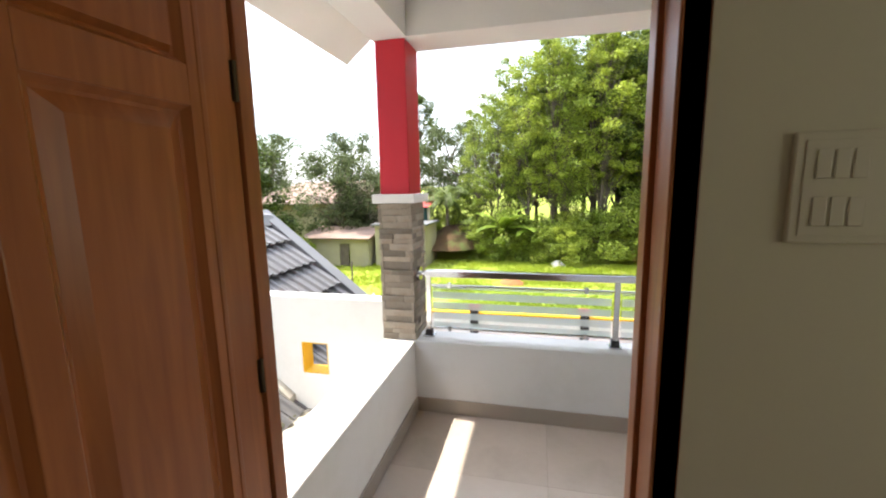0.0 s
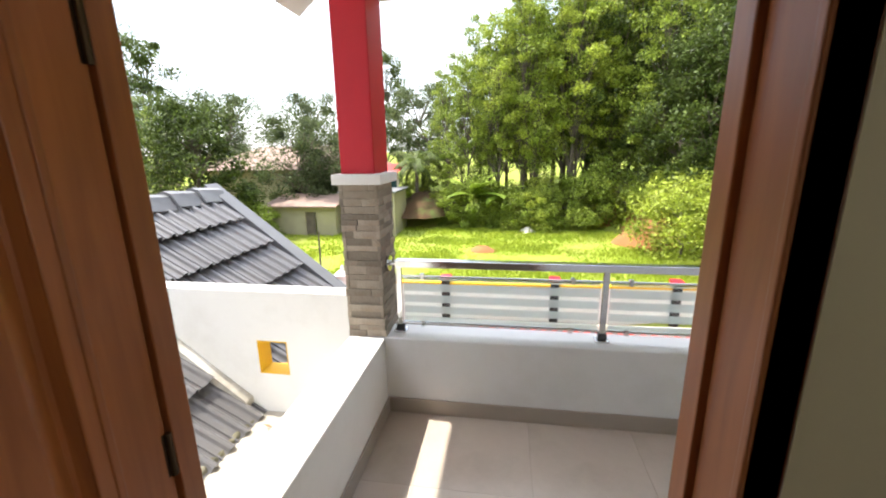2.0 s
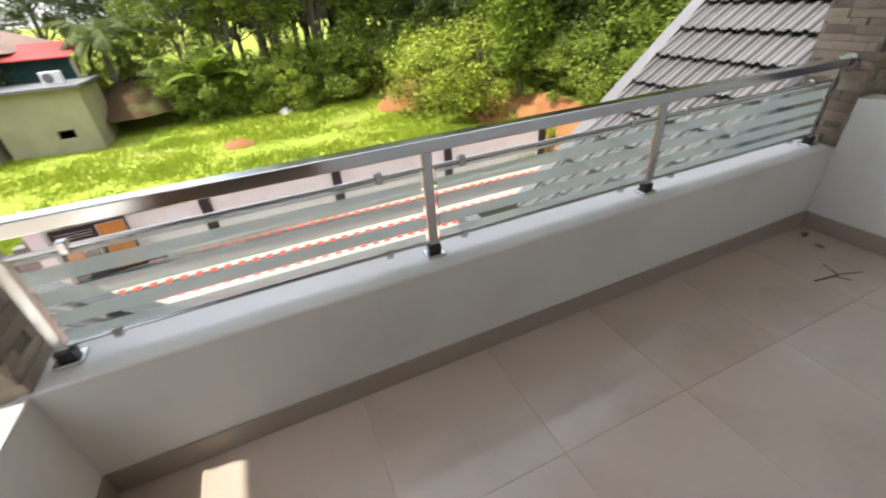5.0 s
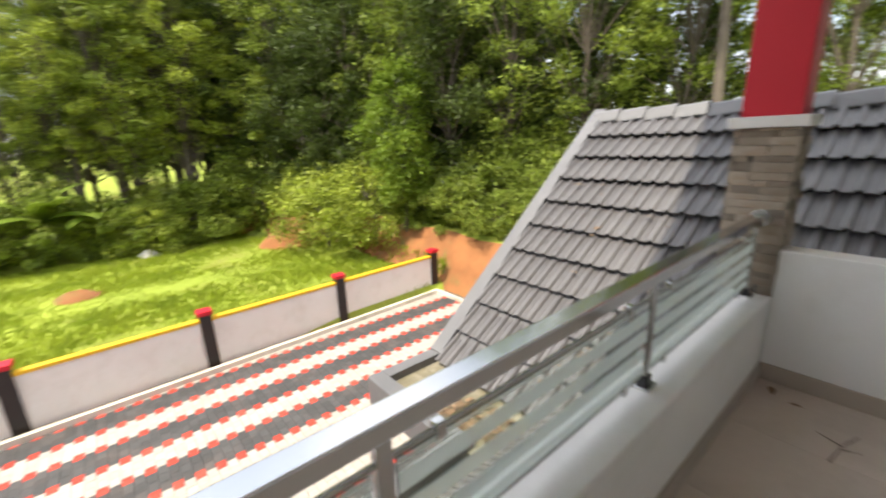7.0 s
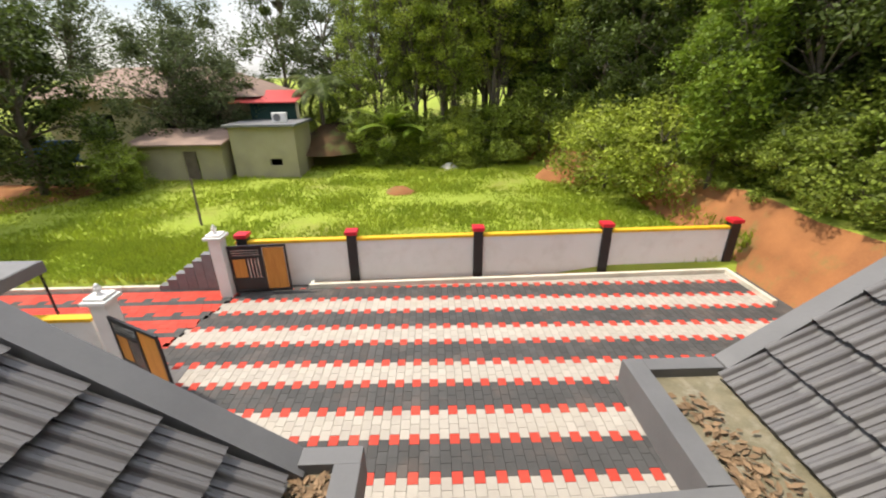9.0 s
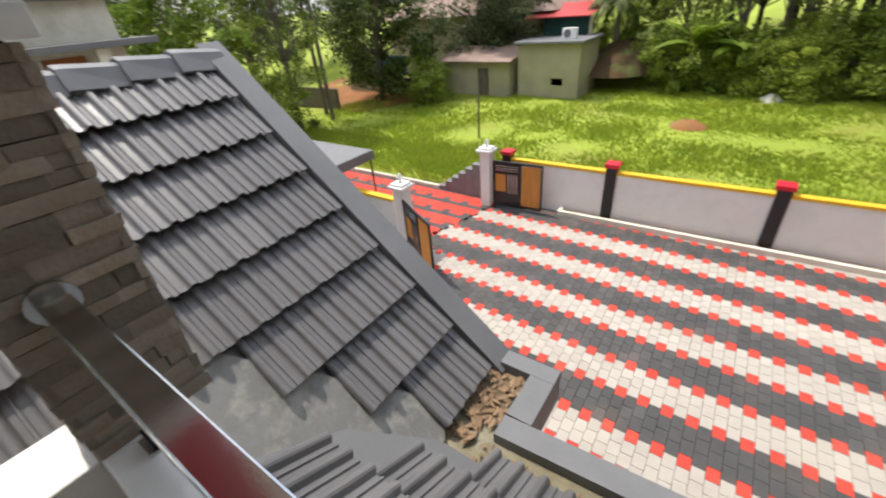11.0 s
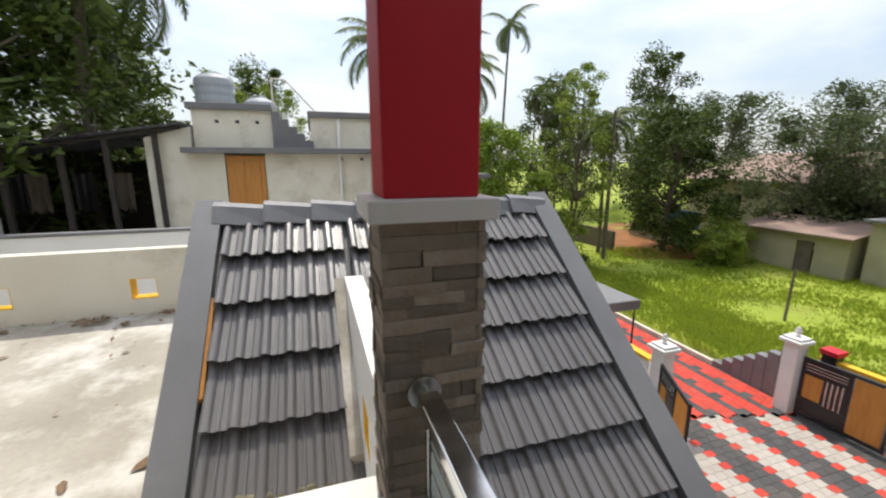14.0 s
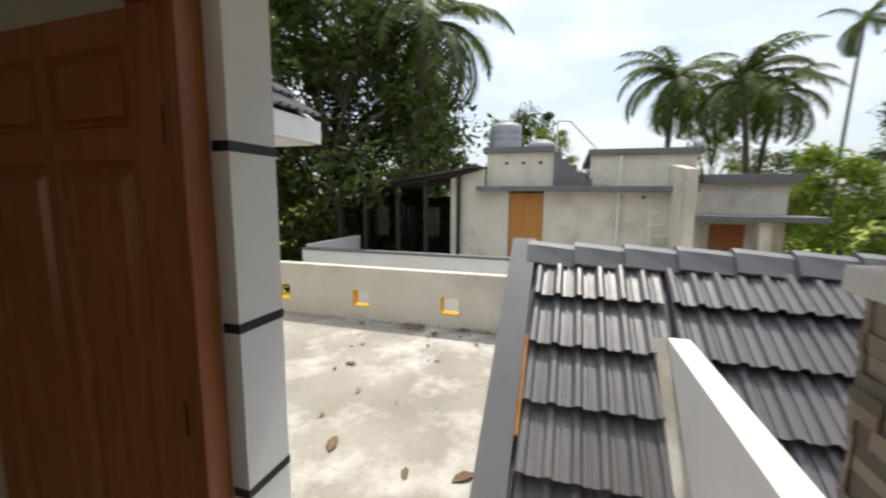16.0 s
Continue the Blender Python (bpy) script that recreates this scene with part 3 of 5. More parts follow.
for y0, y1, x1 in ((-1.07, -0.875, -0.93), (1.925, 2.13, 0.16)):
    L = x1 - LX
    part("verge", prism([(LX - 0.05, LZ + 0.12), (x1, LZ + 0.075 - LS * L), (x1, LZ - 0.25 - LS * L), (LX - 0.05, LZ - 0.25)], "y", y0, y1), M_FASCIA, left, "smooth grey painted verge band")
bm = prism([(-1.95, left_line(-1.95) + 0.05), (-1.40, left_line(-1.40) + 0.05), (-1.40, left_line(-1.40) + 0.015), (-1.95, left_line(-1.95) + 0.015)], 'y', -0.874, -0.852)
part("batten", bm, M_DOORORANGE, left, "orange wooden batten beside the verge")
part("gable", prism([(LX, LZ - 0.2), (-0.98, LZ - 0.2 - LS * 1.64), (-0.98, TER - 0.02), (LX - 1.6, TER - 0.02), (LX - 1.6, LZ - 1.5)], "y", -0.92, -0.87), M_WEATHER, left, "weathered plaster gable wall")

# right wing roof
RX, RZ, RS, RY = 6.85, 1.70, 0.81, 2.86
right = thing("roof_right", "dark ribbed concrete tile roof with pale grey verge", "roof", kind="structure")
part("roof_deck", prism([(RX, RZ - 0.03), (3.62, RZ - 0.03 - RS * 3.17), (3.62, RZ - 0.25 - RS * 3.17), (RX + 3, RZ - 2.7), (RX + 3, RZ - 2.4)], "y", 0.24, RY - 0.1), M_FASCIA, right)
part("roof_deck", prism([(RX, RZ - 0.03), (BX1 + 0.3, RZ - 0.03 - RS * (RX - BX1 - 0.3)), (BX1 + 0.3, RZ - 0.25 - RS * (RX - BX1 - 0.3)), (RX + 3, RZ - 2.7), (RX + 3, RZ - 2.4)], "y", -4.0, 0.24), M_FASCIA, right)
dn = Vector((-1, 0, -RS)).normalized()
lay_tiles(right, (RX, RY - 0.1, RZ - 0.02), (0, -1, 0), dn, 21, 10, lambda q: q.y > 0.3 or q.x > BX1 + 0.45)
ridge_tiles(right, RX, RZ + 0.03, -3.8, RY + 0.05)
part("verge", prism([(RX + 0.05, RZ + 0.12), (3.58, RZ + 0.08 - RS * (RX - 3.58)), (3.58, RZ - 0.25 - RS * (RX - 3.58)), (RX + 0.05, RZ - 0.25)], "y", RY - 0.1, RY + 0.08), M_FASCIA, right, "pale grey painted verge band")

# roof below the balcony rail, gutter bed and upstands
GUT = -0.98
front = thing("roof_front", "low dark tiled roof below the balcony rail", "roof", kind="structure")
part("roof_deck", prism([(0.222, -0.14), (1.22, -0.93), (1.22, GUT - 0.1), (0.222, GUT - 0.1)], "x", -0.3, 3.9), M_FASCIA, front)
lay_tiles(front, (-0.18, 0.225, -0.12), (1, 0, 0), Vector((0, 1, -0.79)).normalized(), 14, 3, lambda q: q.x > 0.0 - (q.z + 0.3) * 0.6 and q.x < 3.75)
gut = thing("gutter", "grey cement roof gutter with mortar bed", "gutter", kind="structure")
part("bed", prism([(-0.1, 0.3), (4.2, 0.3), (4.2, 2.86), (2.85, 2.86), (2.85, 1.5), (0.45, 1.5), (0.45, 2.02), (-0.1, 2.02)], "z", GUT - 0.14, GUT), M_BED, gut, "mossy gritty cement bed")
W = 0.14
for x0, x1, y0, y1 in ((0.12, 0.54, 1.97, 2.11), (0.36, 0.54, 1.592, 1.97), (2.74, 2.92, 1.722, 2.95), (2.92, 3.62, 2.80, 2.95)):
    part("upstand", box(x0, x1, y0, y1, GUT - 0.22, GUT + 0.09, 0.004), M_FASCIA, gut, "smooth dark grey painted upstand")


part("upstand", prism([(0.36, 1.42), (2.92, 1.56), (2.92, 1.72), (0.36, 1.58)], "z", GUT - 0.22, GUT + 0.088), M_FASCIA, gut, "smooth dark grey painted upstand")

# ---------------------------------------------------------------- compound wall, kerb, gate posts
wall = thing("compound_wall", "white boundary wall with yellow coping", "wall", (0, 0, 0), kind="structure")
def wy(x):
    return 11.0 + 0.028 * x
for a, b in ((-4.55, -1.42), (-1.14, 2.25), (2.53, 6.1), (6.38, 10.05)):
    bm = prism([(a, wy(a) - 0.07), (b, wy(b) - 0.07), (b, wy(b) + 0.07), (a, wy(a) + 0.07)], "z", GZ - 0.1, -2.86)
    part("wall_panel", bm, M_WHITE, wall)
    bm = prism([(a, wy(a) - 0.10), (b, wy(b) - 0.10), (b, wy(b) + 0.10), (a, wy(a) + 0.10)], "z", -2.86, -2.79)
    part("coping", bm, M_YELLOW, wall, "bright yellow painted coping")
for x in (-4.35, -1.28, 2.39, 6.24, 10.19):
    p = thing("wall_pillar", "black boundary pillar with a red cap", "pillar", (x, wy(x), GZ), group="pillars of the boundary wall")
    part("shaft", box(-0.14, 0.14, -0.14, 0.14, -0.05, 1.52, 0.01), M_BLACK, p)
    part("cap", box(-0.18, 0.18, -0.18, 0.18, 1.52, 1.63, 0.012), M_RED, p, "red painted cap")

kerb = thing("kerb", "white painted concrete kerb along the planting strip", "kerb", kind="structure")
for a, b in ((-2.45, 1.7), (1.71, 5.9), (5.91, 10.0)):
    part("kerb_stone", prism([(a, wy(a) - 0.42), (b, wy(b) - 0.42), (b, wy(b) - 0.30), (a, wy(a) - 0.30)], "z", GZ - 0.1, GZ + 0.13), M_WEATHER, kerb)
part("kerb_stone", box(-2.57, -2.451, wy(-2.5) - 0.42, wy(-2.5) - 0.09, GZ - 0.1, GZ + 0.13, 0.008), M_WEATHER, kerb)
part("kerb_stone", box(10.001, 10.12, 9.0, wy(10) - 0.30, GZ - 0.1, GZ + 0.13, 0.008), M_WEATHER, kerb)
solid("planting_strip", prism([(-2.45, wy(-2.45) - 0.3), (10.0, wy(10) - 0.3), (10.0, wy(10) - 0.09), (-2.45, wy(-2.45) - 0.09)], "z", GZ - 0.08, GZ + 0.05), M_SOIL, "narrow strip of soil behind the kerb", "soil", "structure")


def gate_post(x, y):
    p = thing("gate_post", "white square gate post with a moulded cap and finial", "gate post", (x, y, GZ), group="gate posts")
    part("shaft", box(-0.16, 0.16, -0.16, 0.16, -0.05, 1.72, 0.01), M_WHITE, p)
    bm = box(-0.24, 0.24, -0.24, 0.24, 1.72, 1.80, 0.012)
    add_box(bm, -0.19, 0.19, -0.19, 0.19, 1.80, 1.86, 0.01)
    part("cap", bm, M_WHITE, p)
    bm = bmesh.new()
    for z0, z1, r0, r1 in ((1.86, 1.92, 0.06, 0.035), (1.92, 1.97, 0.035, 0.075), (1.97, 2.03, 0.075, 0.06), (2.03, 2.10, 0.06, 0.015)):
        add_tube(bm, (0, 0, z0), (0, 0, z1), r0, r1, 12)
    part("finial", bm, M_WHITE, p, "small white lamp finial", smooth=True)
    return p


gate_post(-4.77, 10.30)
gate_post(-5.40, 7.05)


def gate_leaf(x, y, rot):
    g = thing("gate_leaf", "black steel gate leaf with tan wooden panels standing open", "gate", group="gate leaves")
    w, h = 1.55, 1.48
    bm = bmesh.new()
    for x0, x1, z0, z1 in ((0, 0.05, 0.06, h), (w - 0.05, w, 0.06, h), (0.05, w - 0.05, 0.06, 0.12), (0.05, w - 0.05, h - 0.06, h), (0.86, 0.90, 0.12, h - 0.06), (0.05, 0.86, 1.12, 1.16), (0.05, 0.86, 0.45, 0.49)):
        add_box(bm, x0, x1, -0.025, 0.025, z0, z1, 0.003)
    part("gate_frame", bm, M_BLACK, g)
    part("panel", box(0.92, w - 0.07, -0.014, 0.014, 0.14, h - 0.08, 0.004), M_DOORORANGE, g, "tan wooden panel")
    part("panel", box(0.08, 0.42, -0.014, 0.014, 0.52, 1.08, 0.004), M_DOORORANGE, g, "tan wooden panel")
    part("panel", box(0.05, 0.86, -0.006, 0.006, 0.13, 1.42), M_BLACK, g, "black sheet metal panel")
    for k in range(4):
        part("bar", box(0.48 + k * 0.09, 0.51 + k * 0.09, -0.02, 0.02, 0.50, 1.10, 0.003), M_STEEL, g)
    for k in range(3):
        part("bar", box(0.08, 0.82, -0.02, 0.02, 1.19 + k * 0.07, 1.215 + k * 0.07, 0.003), M_STEEL, g)
    g.matrix_basis = pose(x, y, GZ, 0, 0, rot)
    return g


gate_leaf(-4.55, 10.28, 4)
gate_leaf(-5.25, 6.88, -28)

# ---------------------------------------------------------------- door
HGX, HGY = 0.05, -1.62
door = thing("door_1", "brown varnished panelled wooden door standing open", "door", (HGX, HGY, 0.0), kind="structure")
bm = bmesh.new()
for x0, x1, back in ((DX0, 0.06, 0.046), (1.04, DX1, 1.052)):
    add_box(bm, x0 - HGX, x1 - HGX, FRY - 0.055 - HGY, FRY - HGY, 0, 2.16, 0.003)
    lo, hi = (x0, back) if x0 < 0.5 else (back, x1)
    add_box(bm, lo - HGX, hi - HGX, ROOM - 0.012 - HGY, FRY - 0.056 - HGY, 0, 2.16, 0.003)
    add_box(bm, lo - HGX + (0.0 if x0 < 0.5 else -0.004), hi - HGX + (0.004 if x0 < 0.5 else 0.0), ROOM - 0.012 - HGY, ROOM + 0.004 - HGY, 0, 2.16, 0.003)
add_box(bm, DX0 - HGX, DX1 - HGX, FRY - 0.10 - HGY, FRY - HGY, 2.16, DH, 0.003)
add_box(bm, DX0 - HGX, DX1 - HGX, ROOM - 0.012 - HGY, FRY - 0.101 - HGY, 2.16, DH)
part("door_frame", bm, M_WOODDARK, door, "dark brown wooden frame with a rebate")
LW, LT = 0.96, 0.04
stile = [(0.0, 0.14), (0.45, 0.51), (LW - 0.14, LW)]
rails = [(0.0, 0.22), (1.765, 1.855), (2.06, 2.15)]
bm = bmesh.new()
for a, b in stile:
    add_box(bm, -LT, 0, -b, -a, 0.01, 2.15, 0.003)
for a, b in rails:
    for c, d in ((0.14, 0.45), (0.51, LW - 0.14)):
        add_box(bm, -LT, 0, -d, -c, max(a, 0.01), b, 0.002)
leaf = part("door_leaf", bm, M_WOOD, door)
leaf.location = (0.0, 0.0, 0)
leaf.rotation_euler.z = radians(-1.5)
for c, d in ((0.14, 0.45), (0.51, LW - 0.14)):
    for a, b in ((0.22, 1.765), (1.855, 2.06)):
        bm = bmesh.new()
        e = 0.055 if b - a > 0.5 else 0.03
        def ring(y0, y1, z0, z1, x):
            return [bm.verts.new((x, y, z)) for y, z in ((-y0, z0), (-y1, z0), (-y1, z1), (-y0, z1))]
        r0 = ring(c, d, a, b, -0.004)
        r1 = ring(c + 0.012, d - 0.012, a + 0.012, b - 0.012, -0.020)
        r2 = ring(c + 0.02, d - 0.02, a + 0.02, b - 0.02, -0.022)
        r3 = ring(c + e, d - e, a + e, b - e, -0.005)
        for p, q in ((r0, r1), (r1, r2), (r2, r3)):
            for k in range(4):
                bm.faces.new((p[k], p[(k + 1) % 4], q[(k + 1) % 4], q[k]))
        bm.faces.new(r3)
        bmesh.ops.recalc_face_normals(bm, faces=bm.faces)
        if bm.faces[-1].normal.x < 0:
            bmesh.ops.reverse_faces(bm, faces=bm.faces)
        part("panel", bm, M_WOOD, leaf)
        part("panel_back", box(-LT + 0.003, -0.024, -d, -c, a, b), M_WOOD, leaf)
for z in (0.35, 1.05, 1.85):
    bm = bmesh.new()
    add_tube(bm, (0.004, 0.0, z - 0.05), (0.004, 0.0, z + 0.05), 0.007, 0.007, 10)
    add_box(bm, -0.002, 0.0006, -0.012, 0.0, z - 0.05, z + 0.05)
    part("hinge", bm, M_BRONZE, leaf, "dull bronze butt hinge")
solid("threshold", box(DX0, DX1, ROOM, WALLY, -0.012, 0.004), M_SKIRT, "beige stone door threshold", "threshold", "structure")

# switch plate on the inner wall
sw = thing("switch_plate", "cream plastic switch plate with ten rocker switches and two sockets", "switch", (1.235, ROOM - 0.012, 1.465))
part("plate", box(0, 0.34, -0.010, 0, 0, 0.188, 0.004), M_SWITCH, sw)
part("inner_plate", box(0.016, 0.324, -0.012, -0.0102, 0.014, 0.174, 0.001), M_SWITCH, sw)
for r in range(2):
    z = 0.030 + r * 0.080
    for x in (0.032, 0.058, 0.084, 0.148, 0.270):
        rk = box(x, x + 0.022, -0.0150, -0.0125, z, z + 0.05, 0.002)
        for v in rk.verts:
            if v.co.y < -0.014 and v.co.z > z + 0.03:
                v.co.y += 0.0015
        part("rocker", rk, M_SWITCH, sw, "cream rocker")
    sk = part("socket", box(0.182, 0.252, -0.0155, -0.0125, z - 0.006, z + 0.062, 0.002), M_SWITCH, sw, "cream socket face")
    for px, pz, w, h in ((0.217, 0.046, 0.007, 0.012), (0.200, 0.016, 0.010, 0.006), (0.234, 0.016, 0.010, 0.006)):
        part("pin_hole", box(px - w / 2, px + w / 2, -0.0160, -0.0156, z + pz - h / 2, z + pz + h / 2), M_BLACK, sk)

# ---------------------------------------------------------------- railing
def frosted():
    m = bpy.data.materials.new("frosted_glass_band")
    m.use_nodes = True
    n, ln = m.node_tree.nodes, m.node_tree.links
    b = n["Principled BSDF"]
    b.inputs["Base Color"].default_value = (0.80, 0.87, 0.84, 1)
    b.inputs["Roughness"].default_value = 0.35
    tr = n.new("ShaderNodeBsdfTransparent")
    tl = n.new("ShaderNodeBsdfTranslucent")
    tl.inputs["Color"].default_value = (0.90, 0.95, 0.93, 1)
    m1 = n.new("ShaderNodeMixShader")
    m1.inputs[0].default_value = 0.55
    ln.new(b.outputs[0], m1.inputs[1])
    ln.new(tl.outputs[0], m1.inputs[2])
    m2 = n.new("ShaderNodeMixShader")
    m2.inputs[0].default_value = 0.40
    ln.new(m1.outputs[0], m2.inputs[1])
    ln.new(tr.outputs[0], m2.inputs[2])
    ln.new(m2.outputs[0], n["Material Output"].inputs[0])
    return m


M_FROST = frosted()
RY0 = 0.112
rail = thing("railing", "polished steel balcony railing with frosted glass panels on the parapet", "railing", (0, RY0, PARA))
part("handrail", box(0.055, BX1 - 0.05, -0.03, 0.03, 0.435, 0.48, 0.004), M_POLISH, rail, "square polished steel handrail")
for x, y in ((0.028, 0), (BX1 - 0.028, 0)):
    part("flange", tube((x - 0.026 if x < 1 else x + 0.006, 0, 0.455), (x - 0.006 if x < 1 else x + 0.026, 0, 0.455), 0.05, None, 20), M_STEEL, rail, "round steel wall flange")
    part("connector", tube((0.0 if x < 1 else BX1 - 0.05, 0, 0.455), (0.055 if x < 1 else BX1, 0, 0.455), 0.018, None, 12), M_STEEL, rail)
posts = [0.075, 1.315, 2.47, BX1 - 0.07]
for x in posts:
    p = part("post", box(x - 0.018, x + 0.018, -0.012, 0.012, 0.0, 0.435, 0.003), M_STEEL, rail)
    part("base_plate", box(x - 0.04, x + 0.04, -0.035, 0.035, 0.0, 0.012, 0.003), M_STEEL, p, "dull steel base plate")
    part("foot", box(x - 0.026, x + 0.026, -0.02, 0.02, 0.012, 0.05, 0.004), M_BLACK, p)
for a, b in zip(posts[:-1], posts[1:]):
    part("top_bar", tube((a + 0.018, 0, 0.372), (b - 0.018, 0, 0.372), 0.008), M_STEEL, rail)
    part("bottom_bar", tube((a + 0.018, 0, 0.062), (b - 0.018, 0, 0.062), 0.008), M_STEEL, rail)
    pane = part("pane", box(a + 0.03, b - 0.03, -0.004, 0.004, 0.072, 0.362), M_GLASS, rail, "greenish clear glass pane")
    pane.visible_shadow = False
    for z0, z1 in ((0.074, 0.108), (0.133, 0.179), (0.204, 0.253), (0.278, 0.327), (0.350, 0.361)):
        part("frosted_band", box(a + 0.031, b - 0.031, -0.0062, -0.0045, z0, z1), M_FROST, pane, "frosted white stripe on the glass")
    for f in (0.12, 0.85):
        for z in (0.062, 0.372):
            xx = a + f * (b - a)
            part("clamp", box(xx - 0.014, xx + 0.014, -0.014, 0.014, z - 0.02, z + 0.02, 0.004), M_STEEL, rail, "small steel glass clamp")

# ---------------------------------------------------------------- mortar, moss and leaf litter
def lump(name, x0, x1, y0, y1, zf, h, mat, label, cat, seed, n=10):
    """A low uneven sheet with thickness that follows the height function zf."""
    bm = bmesh.new()
    grid = []
    for j in range(n + 1):
        row = []
        for i in range(n + 1):
            x, y = x0 + (x1 - x0) * i / n, y0 + (y1 - y0) * j / n
            e = min(i, n - i, j, n - j) / n
            hh = h * min(1, e * 6) * (0.7 + 0.6 * noise.noise((x * 9, y * 9, seed)))
            k = 0.03 * (1 if e == 0 else 0)
            row.append(bm.verts.new((x + k * noise.noise((y * 20, x, seed)), y + k * noise.noise((x * 20, y, seed + 3)), zf(x, y) + hh)))
        grid.append(row)
    for j in range(n):
        for i in range(n):
            bm.faces.new((grid[j][i], grid[j][i + 1], grid[j + 1][i + 1], grid[j + 1][i]))
    bmesh.ops.recalc_face_normals(bm, faces=bm.faces)
    return solid(name, bm, mat, label, cat, smooth=True)


def left_z(x, y):
    return LZ - LS * (x - LX)
bm = bmesh.new()
quad = [(-1.62, 0.152), (-0.235, 0.152), (-0.2, 0.31), (0.02, 0.31), (0.10, 1.25), (-0.05, 1.42), (-0.52, 0.98), (-1.12, 0.42)]
lo = [bm.verts.new((x, y, left_z(x, y) - 0.06)) for x, y in quad]
hi = [bm.verts.new((x, y, left_z(x, y) + 0.028)) for x, y in quad]
bm.faces.new(hi)
for k in range(len(quad)):
    bm.faces.new((lo[k], lo[(k + 1) % len(quad)], hi[(k + 1) % len(quad)], hi[k]))
bmesh.ops.recalc_face_normals(bm, faces=bm.faces)
part("mortar_patch", bm, M_MORTAR, left, "smeared grey mortar in the valley")
part("mortar_strip", prism([(-1.95, left_z(-1.95, 0) + 0.115), (-0.99, left_z(-0.99, 0) + 0.115), (-0.99, left_z(-0.99, 0) - 0.15), (-1.95, left_z(-1.95, 0) - 0.15)], "y", -0.06, 0.017), M_CEMENT, left, "pale mortar strip beside the wall")
lump("moss_line", -1.02, -0.90, -0.9, 0.015, lambda x, y: TER, 0.05, M_MOSS, "line of mossy dirt along the tile eave", "dirt", 3, 14)


def leaf_litter(name, label, spots, count, size, seed, zf):
    rnd = random.Random(seed)
    verts, faces = [], []
    for _ in range(count):
        x0, x1, y0, y1 = spots[rnd.randrange(len(spots))]
        x, y = rnd.uniform(x0, x1), rnd.uniform(y0, y1)
        s = size * rnd.uniform(0.5, 1.4)
        a = rnd.uniform(0, 6.28)
        t, b = Vector((math.cos(a), math.sin(a), rnd.uniform(-0.4, 0.4))), Vector((-math.sin(a), math.cos(a), rnd.uniform(-0.5, 0.5)))
        c = Vector((x, y, zf(x, y) + rnd.uniform(0.006, 0.04)))
        i = len(verts)
        verts += [tuple(c - t * s), tuple(c + b * s * 0.45 + Vector((0, 0, s * 0.2))), tuple(c + t * s), tuple(c - b * s * 0.45)]
        faces.append((i, i + 1, i + 2, i + 3))
    me = bpy.data.meshes.new(name)
    me.from_pydata(verts, [], faces)
    me.materials.append(M_DRYLEAF)
    return tagged(new(name, me), label, "leaf litter", kind="stuff")


leaf_litter("gutter_leaves", "dry brown leaves heaped in the roof gutter", [(0.05, 0.34, 1.50, 1.93), (-0.02, 0.24, 1.3, 1.8), (2.98, 3.25, 1.5, 2.6), (3.0, 3.4, 1.2, 2.2)], 520, 0.042, 5, lambda x, y: GUT)
leaf_litter("gutter_grit", "scattered dry bits along the gutter bed", [(0.3, 2.9, 1.12, 1.38)], 420, 0.02, 6, lambda x, y: GUT)
leaf_litter("terrace_dirt", "dark dirt and dry leaves along the terrace parapet foot", [(-4.19, -4.0, -1.0, -0.7), (-4.19, -4.08, -4.0, 0.0), (-4.18, -3.95, -2.7, -2.4), (-4.19, -4.1, -2.0, -1.2)], 260, 0.028, 8, lambda x, y: TER)
leaf_litter("terrace_bits", "scattered dry twigs and leaf bits on the terrace", [(-4.0, -0.6, -4.0, -0.1)], 46, 0.03, 9, lambda x, y: TER)


def fallen_leaf(x, y, z, s, rot):
    bm = bmesh.new()
    pts = [(-1, 0, 0), (-0.5, 0.35, 0.12), (0.2, 0.45, 0.2), (1, 0.05, 0.05), (0.3, -0.35, 0.18), (-0.4, -0.3, 0.1)]
    v = [bm.verts.new(Vector(p) * s) for p in pts]
    c = bm.verts.new((0, 0, 0.02 * s))
    for k in range(6):
        bm.faces.new((c, v[k], v[(k + 1) % 6]))
    o = solid("fallen_leaf", bm, M_DRYLEAF, "curled dry brown leaf lying on the floor", "leaf", group="fallen leaves")
    o.matrix_basis = pose(x, y, z + 0.01, 0, 0, rot)


for x, y, s, r in ((-1.48, -2.17, 0.10, 20), (-2.75, -2.75, 0.08, 80), (-1.42, -1.18, 0.09, 130), (-2.6, -2.85, 0.04, 10), (-3.3, -2.9, 0.05, 140), (-3.9, -2.2, 0.10, 10), (-4.0, -3.3, 0.09, 60), (-1.35, -1.55, 0.06, 200), (-3.1, -1.9, 0.04, 100), (-3.7, -1.6, 0.05, 33), (-1.8, -2.9, 0.05, 310)):
    fallen_leaf(x, y, TER, s, r)
for x, y, s, r in ((BX1 - 0.13, -0.10, 0.045, 15), (BX1 - 0.2, -0.22, 0.03, 100)):
    fallen_leaf(x, y, 0.0, s, r)

twig = thing("twig", "thin dry forked twig lying on the balcony floor", "twig", (BX1 - 0.42, -0.42, 0.004))
part("stem", tube((-0.16, 0.02, 0.004), (0.02, -0.01, 0.004), 0.004, 0.003, 6), M_BARK, twig)
part("stem", tube((0.02, -0.01, 0.004), (0.13, -0.05, 0.006), 0.003, 0.002, 6), M_BARK, twig)
part("fork", tube((0.0, -0.006, 0.004), (0.03, 0.09, 0.012), 0.003, 0.0015, 6), M_BARK, twig)
